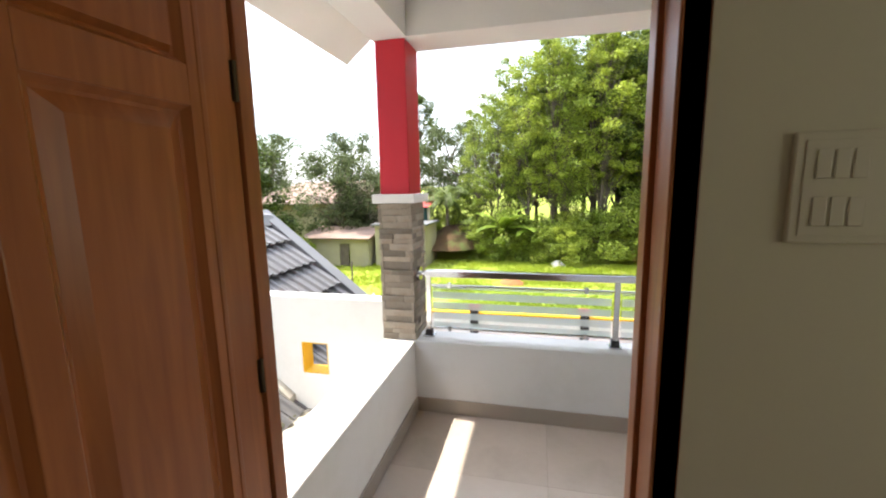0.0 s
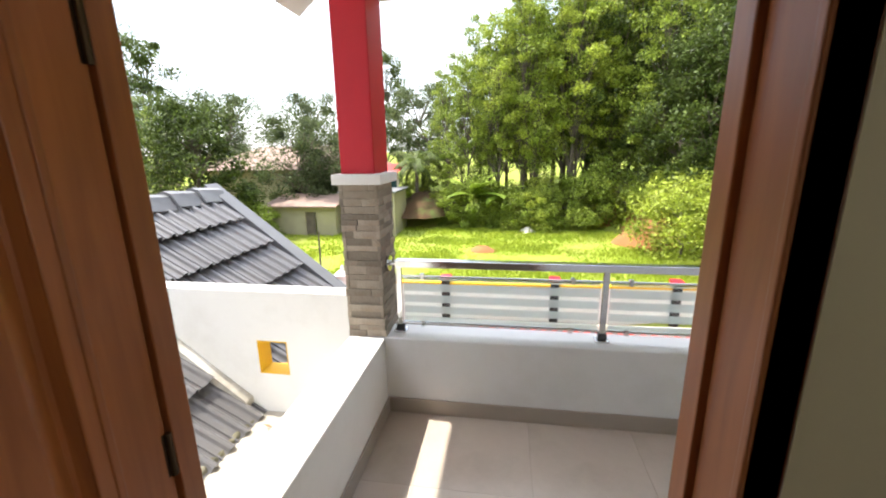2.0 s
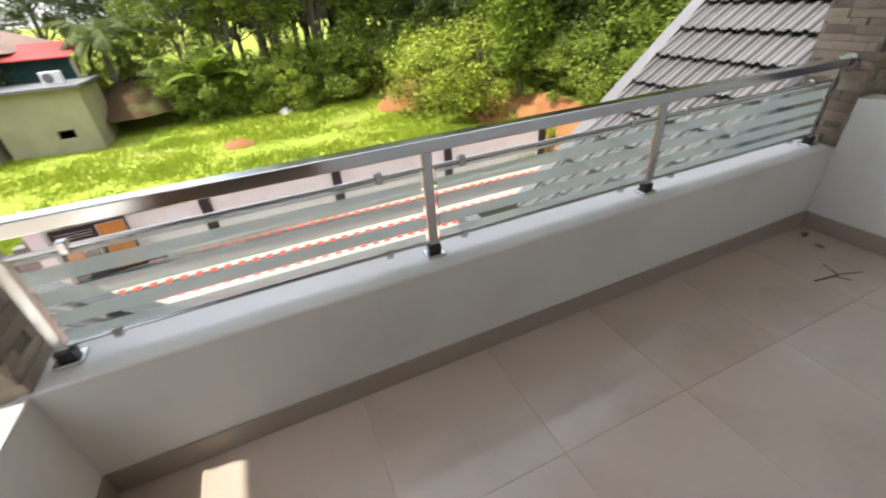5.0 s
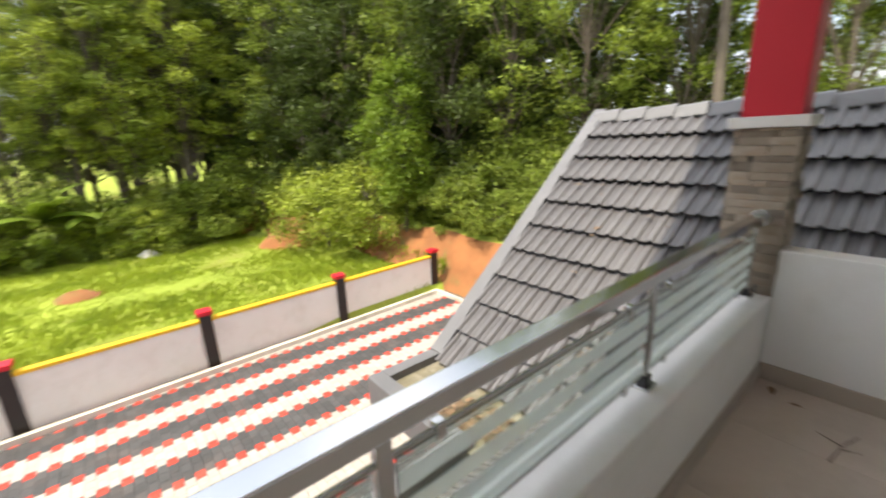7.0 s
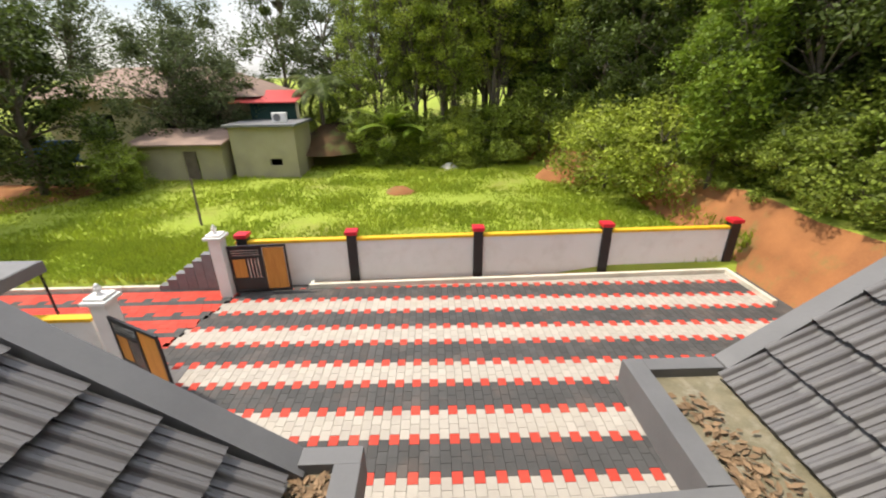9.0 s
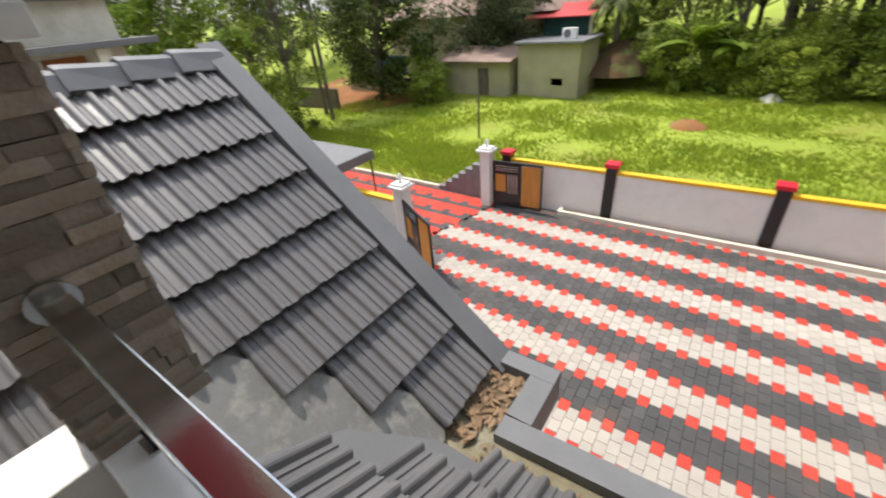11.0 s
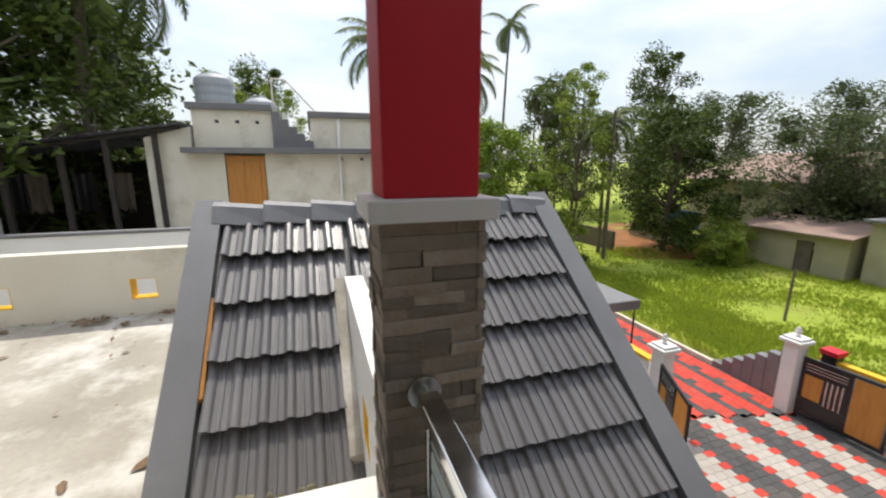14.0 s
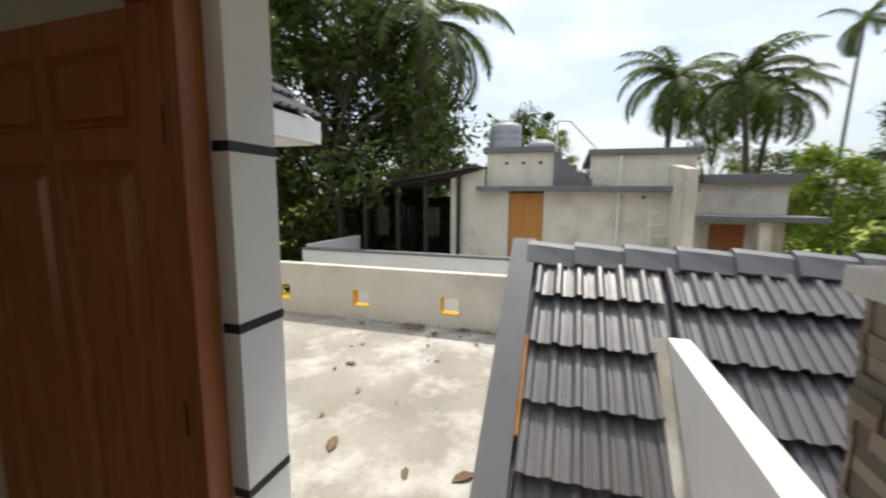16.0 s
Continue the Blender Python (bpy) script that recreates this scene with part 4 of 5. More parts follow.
part("fork", tube((-0.03, 0.0, 0.004), (-0.01, -0.07, 0.010), 0.003, 0.0015, 6), M_BARK, twig)


def right_z(x, y):
    return RZ - 0.02 - RS * (RX - x) + 0.115


leaf_litter("roof_leaves", "a few dry leaves and twigs caught on the tiled roof", [(3.9, 4.5, 0.7, 1.3), (3.7, 4.1, 1.2, 1.5), (4.6, 5.9, 0.6, 2.4)], 46, 0.035, 14, right_z)

# ---------------------------------------------------------------- trees
def blob_leaves(rnd, centers, count, size, mat, up=0.35):
    """Many small folded leaves scattered in uneven clumps."""
    verts, faces = [], []
    for _ in range(count):
        c, r = centers[rnd.randrange(len(centers))]
        d = Vector((rnd.gauss(0, 1), rnd.gauss(0, 1), rnd.gauss(0, 1))).normalized() * (rnd.random() ** 0.45)
        wob = 0.82 + 0.22 * math.sin(5.1 * d.x + 3.3 * c[0]) * math.cos(4.3 * d.y + 2.1 * c[1])
        p = Vector(c) + Vector((d.x * r * wob, d.y * r * wob, d.z * r * 0.68 * wob))
        n = Vector((rnd.gauss(0, 1), rnd.gauss(0, 1), abs(rnd.gauss(0, 1)) + up)).normalized()
        t = n.orthogonal().normalized()
        t.rotate(Matrix.Rotation(rnd.uniform(0, 6.28), 3, n))
        b = n.cross(t)
        s = size * rnd.uniform(0.45, 1.2)
        i = len(verts)
        verts += [tuple(p - t * s), tuple(p + b * s * 0.42 - n * s * 0.15), tuple(p + t * s - n * s * 0.3), tuple(p - b * s * 0.42 - n * s * 0.15)]
        faces.append((i, i + 1, i + 2, i + 3))
    me = bpy.data.meshes.new("crown")
    me.from_pydata(verts, [], faces)
    me.materials.append(mat)
    return me


def broadleaf(name, label, seed, height, crown_r, trunk_r, mat, leaves, leaf, clumps=26, crown_low=0.3, group="trees of the wood"):
    rnd = random.Random(seed)
    t = thing(name, label, "tree", group=group)
    bm = bmesh.new()
    pts = [Vector((0, 0, -0.5))]
    for i in range(1, 6):
        pts.append(Vector((rnd.uniform(-0.25, 0.25) * i * 0.4, rnd.uniform(-0.25, 0.25) * i * 0.4, height * 0.8 * i / 5)))
    for i in range(5):
        add_tube(bm, pts[i], pts[i + 1], trunk_r * (1 - i * 0.17), trunk_r * (1 - (i + 1) * 0.17), 8, False)
    centers = []
    for k in range(clumps):
        z = height * (crown_low + (1 - crown_low) * (k + 0.5) / clumps)
        f = (z / height - crown_low) / (1 - crown_low)
        rr = crown_r * (0.45 + 1.1 * math.sin(min(1, 0.15 + f * 0.85) * math.pi) * 0.55) * rnd.uniform(0.35, 1.05)
        a = k * 2.4 + rnd.uniform(-0.5, 0.5)
        c = Vector((math.cos(a) * rr, math.sin(a) * rr, z))
        centers.append((c, min(1.7, crown_r * rnd.uniform(0.18, 0.58))))
        base = pts[min(5, max(1, int(f * 4) + 1))]
        if base.z > z:
            base = pts[max(1, int(5 * 0.8 * z / height))]
        mid = (base + c) / 2 + Vector((0, 0, 0.3))
        add_tube(bm, base, mid, trunk_r * 0.32, trunk_r * 0.2, 5, False)
        add_tube(bm, mid, c, trunk_r * 0.2, trunk_r * 0.06, 5, False)
    part("trunk", bm, M_BARK, t, smooth=True)
    crown = new("crown", blob_leaves(rnd, centers, leaves, leaf, mat))
    crown.parent = t
    return t


def palm(name, label, seed, height, fronds, frond_len, trunk_r, lean=0.6):
    rnd = random.Random(seed)
    t = thing(name, label, "palm tree", group="palms")
    bm = bmesh.new()
    pts = [Vector((lean * (i / 8) ** 2, 0, height * i / 8)) for i in range(9)]
    for i in range(8):
        add_tube(bm, pts[i], pts[i + 1], trunk_r * (1.15 - 0.05 * i), trunk_r * (1.1 - 0.05 * i), 9, False)
    part("trunk", bm, M_BARK, t, smooth=True)
    top = pts[-1]
    verts, faces = [], []
    for k in range(fronds):
        a = k * 2.399 + rnd.uniform(-0.2, 0.2)
        el = rnd.uniform(-0.35, 1.15)
        d = Vector((math.cos(a), math.sin(a), 0))
        side = Vector((-d.y, d.x, 0))
        L = frond_len * rnd.uniform(0.8, 1.1)
        p, ang = top.copy(), el
        n = 16
        for i in range(n):
            step = d * math.cos(ang) + Vector((0, 0, math.sin(ang)))
            q = p + step * (L / n)
            ang -= (0.07 + 0.05 * i / n) * (1.2 + 0.4 * (1 - el))
            w = L * 0.17 * math.sin(math.pi * min(1, (i + 1.5) / (n + 1))) + 0.05
            i0 = len(verts)
            verts += [tuple(p - side * 0.02), tuple(p + side * 0.02), tuple(q + side * 0.015), tuple(q - side * 0.015)]
            faces.append((i0, i0 + 1, i0 + 2, i0 + 3))
            for sgn in (-1, 1):
                for j in range(4):
                    b0 = p.lerp(q, j * 0.25)
                    tip = b0 + side * sgn * w + step * w * 0.45 + Vector((0, 0, -w * rnd.uniform(0.25, 0.75)))
                    i0 = len(verts)
                    verts += [tuple(b0), tuple(b0 + step * (L / n * 0.34)), tuple(tip)]
                    faces.append((i0, i0 + 1, i0 + 2))
            p = q
    me = bpy.data.meshes.new("crown")
    me.from_pydata(verts, [], faces)
    me.materials.append(M_PALM)
    c = new("crown", me)
    c.parent = t
    return t


def put(ob, x, y, rot, s, z=None, first=False):
    m = pose(x, y, ground_height(x, y) if z is None else z, 0, 0, rot)
    if first:
        ob.matrix_basis = m @ Matrix.Diagonal((s, s, s, 1))
        return ob
    o = copy_thing(ob, m)
    o.scale = (s, s, s)
    return o



tree_a = broadleaf("broadleaf_tree", "tall tree with dense mid-green leaves at the wood's edge", 1, 15, 2.5, 0.15, M_LEAF, 12000, 0.115, clumps=46, crown_low=0.24)
tree_b = broadleaf("broadleaf_tree", "tall slender tree with light green leaves", 2, 16, 2.2, 0.12, M_LEAFLIGHT, 11000, 0.11, clumps=44, crown_low=0.3)
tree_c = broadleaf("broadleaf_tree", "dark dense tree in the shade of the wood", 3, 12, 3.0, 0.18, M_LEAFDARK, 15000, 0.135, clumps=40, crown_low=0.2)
tree_d = broadleaf("broadleaf_tree", "rounded grey-green tree behind the field", 9, 8, 3.6, 0.2, M_LEAFGREY, 16000, 0.12, clumps=34, crown_low=0.2)
tree_e = broadleaf("broadleaf_tree", "bright yellow-green young tree", 10, 7, 2.3, 0.1, M_LEAFBRIGHT, 11000, 0.12, clumps=26, crown_low=0.15)
bush_a = broadleaf("bush", "light green leafy bush at the foot of the wood", 4, 2.6, 1.9, 0.05, M_LEAFLIGHT, 8000, 0.085, clumps=22, crown_low=0.05, group="bushes")
bush_b = broadleaf("bush", "dark green undergrowth bush", 5, 3.6, 2.2, 0.06, M_LEAF, 9000, 0.11, clumps=24, crown_low=0.02, group="bushes")
mango = broadleaf("mango_tree", "dense dark green mango tree beside the lane", 15, 8.6, 3.3, 0.2, M_LEAFDARK, 26000, 0.13, clumps=60, crown_low=0.12)
coco = palm("coconut_palm", "tall coconut palm with drooping fronds", 6, 11, 24, 3.6, 0.15, 0.9)
young = palm("coconut_palm", "young coconut palm with long yellow-green fronds", 8, 3.9, 20, 3.1, 0.15, 0.2)
areca = palm("areca_palm", "slender areca palm with a small crown", 7, 12, 12, 1.9, 0.07, 0.3)


def banana(seed):
    rnd = random.Random(seed)
    t = thing("banana_plant", "banana plant with broad arching light green leaves", "plant", group="banana plants")
    part("stem", tube((0, 0, -0.2), (0, 0, 1.9), 0.11, 0.06, 10), M_LEAFBRIGHT, t, smooth=True)
    for k in range(9):
        a = k * 2.4
        bm = bmesh.new()
        el = rnd.uniform(0.5, 1.35)
        p = Vector((0, 0, 1.7))
        d = Vector((math.cos(a), math.sin(a), 0))
        side = Vector((-d.y, d.x, 0))
        prev = None
        for i in range(9):
            w = 0.28 * math.sin(math.pi * min(1, (i + 0.4) / 8.4)) + 0.02
            row = [bm.verts.new(p - side * w - Vector((0, 0, w * 0.35))), bm.verts.new(p), bm.verts.new(p + side * w - Vector((0, 0, w * 0.35)))]
            if prev:
                bm.faces.new((prev[0], prev[1], row[1], row[0]))
                bm.faces.new((prev[1], prev[2], row[2], row[1]))
            prev = row
            p = p + (d * math.cos(el) + Vector((0, 0, math.sin(el)))) * 0.27
            el -= 0.17
        part("leaf", bm, M_LEAFBRIGHT, t)
    return t


rnd = random.Random(21)
put(tree_a, 2.0, 28.8, 10, 1.0, first=True)
put(tree_b, 5.2, 28.2, 50, 1.05, first=True)
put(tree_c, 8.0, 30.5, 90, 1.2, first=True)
spots = []
for i in range(12):
    x = -3.5 + i * 1.3 + rnd.uniform(-0.5, 0.5)
    spots.append((x, 28.2 + rnd.uniform(0, 2.2), 0.72 + 0.03 * i))
    spots.append((x + 0.6, 32.0 + rnd.uniform(0, 3), 0.85 + 0.03 * i))
    if i > 3:
        spots.append((x + 0.3, 36.5 + rnd.uniform(0, 3), 1.05))
for i in range(8):
    f = i / 7
    x, y = 10.0 + f * 6.0, 26.0 - f * 12.5
    spots.append((x + rnd.uniform(-0.4, 0.6), y + rnd.uniform(-0.5, 0.5), 0.85))
    spots.append((x + 2.6 + rnd.uniform(-0.6, 0.6), y + 1.8, 1.0))
    spots.append((x + 5.0 + rnd.uniform(-0.8, 0.8), y + 3.4, 1.1))
    spots.append((x + 7.6 + rnd.uniform(-0.8, 0.8), y + 4.6, 1.2))
for x, y in ((13.4, 13.6), (14.2, 10.8), (15.0, 8.0), (16.2, 5.0), (17.4, 1.5), (13.2, 16.6), (15.6, 11.6), (17.0, 8.6)):
    spots.append((x, y, 0.8))
for i in range(10):
    spots.append((19.5 + rnd.uniform(-1.5, 4), 10.5 - i * 2.8 + rnd.uniform(-1, 1), 1.1))
for k, (x, y, s) in enumerate(spots):
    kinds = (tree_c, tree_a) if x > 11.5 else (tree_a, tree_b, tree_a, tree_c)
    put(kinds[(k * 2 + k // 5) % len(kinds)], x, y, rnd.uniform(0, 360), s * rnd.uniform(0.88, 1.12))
put(bush_a, 2.5, 26.6, 0, 1.0, first=True)
put(bush_b, 5.5, 27.2, 40, 1.0, first=True)
for i in range(11):
    x = -2.5 + i * 1.15
    put((bush_b, bush_b, bush_a)[i % 3], x, 27.6 + rnd.uniform(-0.6, 0.9), rnd.uniform(0, 360), rnd.uniform(0.7, 1.15))
for i in range(8):
    f = i / 7
    x, y = 9.6 + f * 5.6, 24.5 - f * 11.0
    put((bush_a, bush_b)[i % 2], x + 0.9, y, rnd.uniform(0, 360), rnd.uniform(0.8, 1.2))
for x, y, sc in ((12.4, 14.6, 0.8), (12.7, 12.6, 0.7), (12.9, 10.4, 0.75), (13.2, 8.4, 0.7), (13.5, 6.0, 0.8), (11.9, 13.9, 0.5), (12.1, 11.6, 0.55), (12.2, 9.3, 0.5), (12.3, 7.2, 0.55), (14.2, 12.0, 1.0), (14.6, 9.0, 1.0), (14.9, 6.2, 1.0), (15.2, 3.4, 1.0)):
    put(bush_b, x, y, rnd.uniform(0, 360), sc)
put(bush_a, 9.6, 19.6, 70, 1.5)
put(bush_a, 10.9, 16.6, 170, 1.35)
put(tree_e, 11.4, 14.6, 20, 0.95, first=True)
for x, y, s in ((-1.6, 27.0, 1.3), (0.2, 27.4, 1.1)):
    ban = banana(int(x * 10) + 40)
    ban.matrix_basis = pose(x, y, ground_height(x, y), 0, 0, 30 * x) @ Matrix.Diagonal((s, s, s, 1))
put(coco, -13.0, -6.2, 60, 1.05, GZ, first=True)
put(coco, 5.6, 31.5, 200, 1.0)
put(coco, 14.2, 3.5, 40, 0.95)
put(young, -6.1, 28.4, 100, 1.0, first=True)
put(coco, -24.0, 4.2, 150, 1.12, GZ)
put(coco, -21.0, 7.4, 280, 1.0, GZ)
put(coco, -27.0, 9.5, 20, 1.05, GZ)
put(coco, -33.0, 21.0, 20, 0.95, GZ)
put(coco, -19.5, 16.5, 310, 0.72, GZ)
put(areca, -22.0, 10.8, 60, 1.12, GZ, first=True)
for x, y, s in ((-20.5, 13.0, 0.8), (-21.6, 14.5, 0.85), (-19.5, 11.5, 0.75), (2.2, 31.0, 1.1), (6.6, 30.5, 1.15)):
    put(areca, x, y, rnd.uniform(0, 360), s)
# trees by the neighbouring houses
put(mango, -18.6, 20.6, 30, 1.0, first=True)
put(tree_d, -14.4, 26.6, 0, 1.0, first=True)
for ob, x, y, s, z in ((tree_e, -15.6, 7.8, 1.05, None), (tree_d, -12.4, 27.4, 0.8, None), (tree_a, -24.0, 24.0, 0.6, None), (tree_d, -27.0, 36.0, 1.2, None), (tree_d, -19.0, 38.0, 1.15, None), (tree_c, -12.0, 40.0, 1.1, None), (tree_d, -7.0, 37.0, 1.2, None), (tree_a, -18.0, 13.5, 0.7, None),
                       (tree_c, -11.5, -8.2, 1.15, None), (tree_c, -9.6, -11.0, 1.3, None), (tree_c, -14.5, -10.5, 1.3, None), (tree_a, -12.2, -13.0, 1.3, None), (tree_c, -16.0, -7.4, 1.0, None), (tree_a, -18.5, -3.5, 0.62, None), (tree_a, -20.5, -1.5, 0.62, None), (tree_d, -20.0, 2.5, 0.9, None), (tree_d, -23.0, 0.0, 0.9, None), (tree_a, -26.0, 7.0, 0.8, None),
                       (tree_d, -34.0, 14.0, 1.1, None), (tree_c, -30.0, 19.0, 1.0, None), (tree_d, -36.0, 26.0, 1.2, None), (tree_c, -32.0, 32.0, 1.2, None), (tree_d, -38.0, 4.0, 1.1, None), (tree_c, -36.0, -4.0, 1.1, None), (tree_a, -30.0, -12.0, 1.1, None), (tree_c, -23.0, -9.0, 1.0, None)):
    put(ob, x, y, rnd.uniform(0, 360), s, z)
for x, y, s in ((-15.2, 21.4, 0.7), (-14.8, 20.4, 0.55), (-18.2, 12.6, 0.8)):
    put(bush_b, x, y, rnd.uniform(0, 360), s)
put(bush_a, -3.6, 28.0, 12, 0.85)
put(bush_a, -6.6, 29.6, 80, 0.8)
put(bush_b, -5.0, 30.6, 150, 0.9)

# ---------------------------------------------------------------- neighbouring house behind the terrace
nh = thing("neighbour_house", "white two storey house with grey slab edges and orange door", "house", (-9.5, 0, GZ))
H = -GZ + 0.03
part("wall", wall_with_holes("y", -2.7, 2.2, -0.2, 0.0, 0, H + 1.78, [(-2.07, -1.21, H - 0.3, H + 1.80)]), M_WEATHER, nh, "weathered white plaster wall")
part("wall", box(-5.0, -0.2, -2.7, -2.5, 0, H + 1.78), M_WEATHER, nh)
part("wall", box(-5.0, -0.2, 2.0, 2.2, 0, H + 1.78), M_WEATHER, nh)
part("wall", prism([(-3.6, 0), (-2.7, 0), (-2.7, H + 2.35), (-3.6, H + 2.1)], "x", -0.2, 0.0), M_WEATHER, nh)
part("fin", prism([(-0.9, H - 0.4), (1.4, H - 0.4), (1.4, H + 2.2), (-0.9, H + 2.5)], "y", 1.55, 1.75), M_WEATHER, nh, "projecting white wall fin")
part("slab", box(-5.2, 0.35, -2.85, 2.0, H + 1.78, H + 1.90, 0.01), M_FASCIA, nh, "grey slab edge")
part("parapet", box(-0.25, -0.1, -2.66, -1.0, H + 1.90, H + 2.74), M_WEATHER, nh)
part("parapet", box(-0.25, -0.1, -0.15, 2.1, H + 1.90, H + 2.63), M_WEATHER, nh)
part("parapet", box(-5.0, -0.25, -2.66, -2.5, H + 1.90, H + 2.74), M_WEATHER, nh)
part("parapet_edge", box(-5.0, 0.0, -2.75, -1.0, H + 2.74, H + 2.88, 0.01), M_FASCIA, nh, "grey painted parapet edge")
part("parapet_edge", box(-5.0, 0.0, -0.20, 2.2, H + 2.63, H + 2.77, 0.01), M_FASCIA, nh, "grey painted parapet edge")
for k in range(5):
    part("step", box(-0.5, 0.02, -1.0 + k * 0.18, -0.82 + k * 0.18, H + 1.90, H + 2.72 - k * 0.16), M_FASCIA, nh, "grey cement stair step")
d = part("door", box(-0.08, -0.03, -2.05, -1.23, H - 0.3, H + 1.73, 0.005), M_DOORORANGE, nh, "orange brown wooden door")
part("panel", box(-0.032, -0.015, -1.95, -1.68, H + 0.2, H + 1.6, 0.01), M_DOORORANGE, d)
part("panel", box(-0.032, -0.015, -1.60, -1.33, H + 0.2, H + 1.6, 0.01), M_DOORORANGE, d)
part("pipe", tube((0.06, 0.50, 0), (0.06, 0.50, H + 2.6), 0.035), M_WHITE, nh, "white plastic down pipe")
for k in range(3):
    part("vent", box(-0.13, -0.09, -2.2 + k * 0.42, -2.12 + k * 0.42, H + 2.45, H + 2.52), M_BLACK, nh, "small dark vent hole")
for k in range(2):
    part("vent", box(-0.03, 0.004, 0.50 + k * 0.5, 0.57 + k * 0.5, H + 1.62, H + 1.69), M_BLACK, nh, "small dark vent hole")
lad = thing("ladder", "thin pale ladder leaning against the white wall", "ladder", (-9.42, 1.15, GZ))
part("stile", tube((0.45, 0, H - 0.3), (0.05, 0, H + 1.7), 0.02), M_WEATHER, lad)
part("stile", tube((0.45, 0.62, H - 0.3), (0.05, 0.62, H + 1.7), 0.02), M_WEATHER, lad)
for k in range(7):
    part("rung", tube((0.43 - 0.055 * k, 0, H + 0.0 + k * 0.26), (0.43 - 0.055 * k, 0.62, H + 0.0 + k * 0.26), 0.015), M_WEATHER, lad)
part("lower_block", box(-4.0, -0.3, 2.25, 3.95, 0, H + 1.5), M_WEATHER, nh, "lower white wing")
part("slab", box(-4.2, -0.1, 2.25, 4.1, H + 1.98, H + 2.17, 0.01), M_FASCIA, nh, "grey slab edge")
part("parapet", box(-4.0, -0.3, 2.25, 3.95, H + 1.5, H + 1.98), M_WEATHER, nh)
part("canopy", box(-0.3, 0.6, 1.78, 4.3, H + 1.16, H + 1.28, 0.01), M_FASCIA, nh, "grey canopy slab over the porch")
part("porch_window", box(-0.3, -0.28, 2.5, 3.2, H - 0.2, H + 1.05), M_WOODDARK, nh, "dark brown porch opening")
part("column", box(0.25, 0.45, 3.2, 3.42, 0, H + 1.16, 0.01), M_WEATHER, nh)

tank = thing("water_tank", "grey ribbed plastic water tank on the roof", "water tank", (-11.5, -2.49, 2.28))
def lathe(prof, seg=24):
    bm = bmesh.new()
    rows = [[bm.verts.new((r * math.cos(a), r * math.sin(a), z)) for a in [q * 2 * math.pi / seg for q in range(seg)]] for r, z in prof]
    for p, q in zip(rows[:-1], rows[1:]):
        for k in range(seg):
            bm.faces.new((p[k], p[(k + 1) % seg], q[(k + 1) % seg], q[k]))
    bm.faces.new(list(reversed(rows[0])))
    bm.faces.new(rows[-1])
    return bm


part("body", lathe([(0.46 + 0.012 * (k % 2), 0.10 * k) for k in range(15)] + [(0.45, 1.44), (0.36, 1.52), (0.22, 1.56)]), M_TANK, tank)
part("lid", tube((0, 0, 1.56), (0, 0, 1.60), 0.2, 0.19, 20), M_TANK, tank)
tank_b = copy_thing(tank, pose(-12.45, -1.5, H + GZ + 1.9))
tank_b.scale = (0.95, 0.95, 0.95)
tagged(tank_b, "second grey ribbed plastic water tank standing lower on the roof", "water tank")
stair_rail = thing("stair_rail", "thin pale pipe handrail of the roof stair", "handrail", (-9.6, -0.95, 2.9))
part("post", tube((0, 0, -0.2), (0, 0, 0.62), 0.018), M_WEATHER, stair_rail)
part("rail", tube((0, 0, 0.60), (0, 0.30, 0.58), 0.018), M_WEATHER, stair_rail)
part("rail", tube((0, 0.30, 0.58), (0, 0.95, -0.12), 0.018), M_WEATHER, stair_rail)
part("post", tube((0, 0.95, -0.75), (0, 0.95, -0.12), 0.018), M_WEATHER, stair_rail)
solid("tank_stand", box(-12.1, -10.9, -3.05, -1.93, 1.78, 2.28), M_WEATHER, "cement stand under the water tank", "stand")

fw = thing("neighbour_parapet", "white low parapet wall with grey top", "parapet", kind="structure")
part("wall_run", box(-7.1, -6.95, -6.4, 3.5, GZ, 0.44), M_WHITE, fw)
part("wall_top", box(-7.12, -6.93, -6.4, 3.5, 0.44, 0.49, 0.005), M_RIDGE, fw, "pale grey coping")
part("wall_run", box(-9.4, -7.11, -6.4, -6.25, GZ, 0.55), M_WHITE, fw)
solid("neighbour_terrace", box(-9.5, -7.1, -6.25, 3.5, GZ, -0.3), M_CEMENT, "bare cement roof terrace of the neighbouring house", "terrace", "structure")

shed = thing("lean_to_shed", "dark open lean-to with a sagging corrugated sheet roof", "shed", (-9.6, -2.75, GZ))
bm = bmesh.new()
pr = []
for i in range(61):
    y = -4.4 * i / 60
    pr.append((y, H + 2.42 - 0.72 * (i / 60) + (0.02 if i % 2 else -0.02)))
for x0, x1 in ((-4.0, 0.5),):
    lo = [bm.verts.new((x0, p[0], p[1])) for p in pr]
    hi = [bm.verts.new((x1, p[0], p[1])) for p in pr]
    for i in range(60):
        bm.faces.new((lo[i], lo[i + 1], hi[i + 1], hi[i]))
bmesh.ops.solidify(bm, geom=bm.faces[:], thickness=0.01)
part("sheet_roof", bm, M_FASCIA, shed, "dark grey corrugated sheet")
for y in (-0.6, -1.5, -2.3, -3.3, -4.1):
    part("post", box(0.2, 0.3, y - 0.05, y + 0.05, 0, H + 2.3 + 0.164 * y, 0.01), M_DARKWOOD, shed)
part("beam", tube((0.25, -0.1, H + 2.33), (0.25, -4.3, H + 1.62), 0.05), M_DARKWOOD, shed)
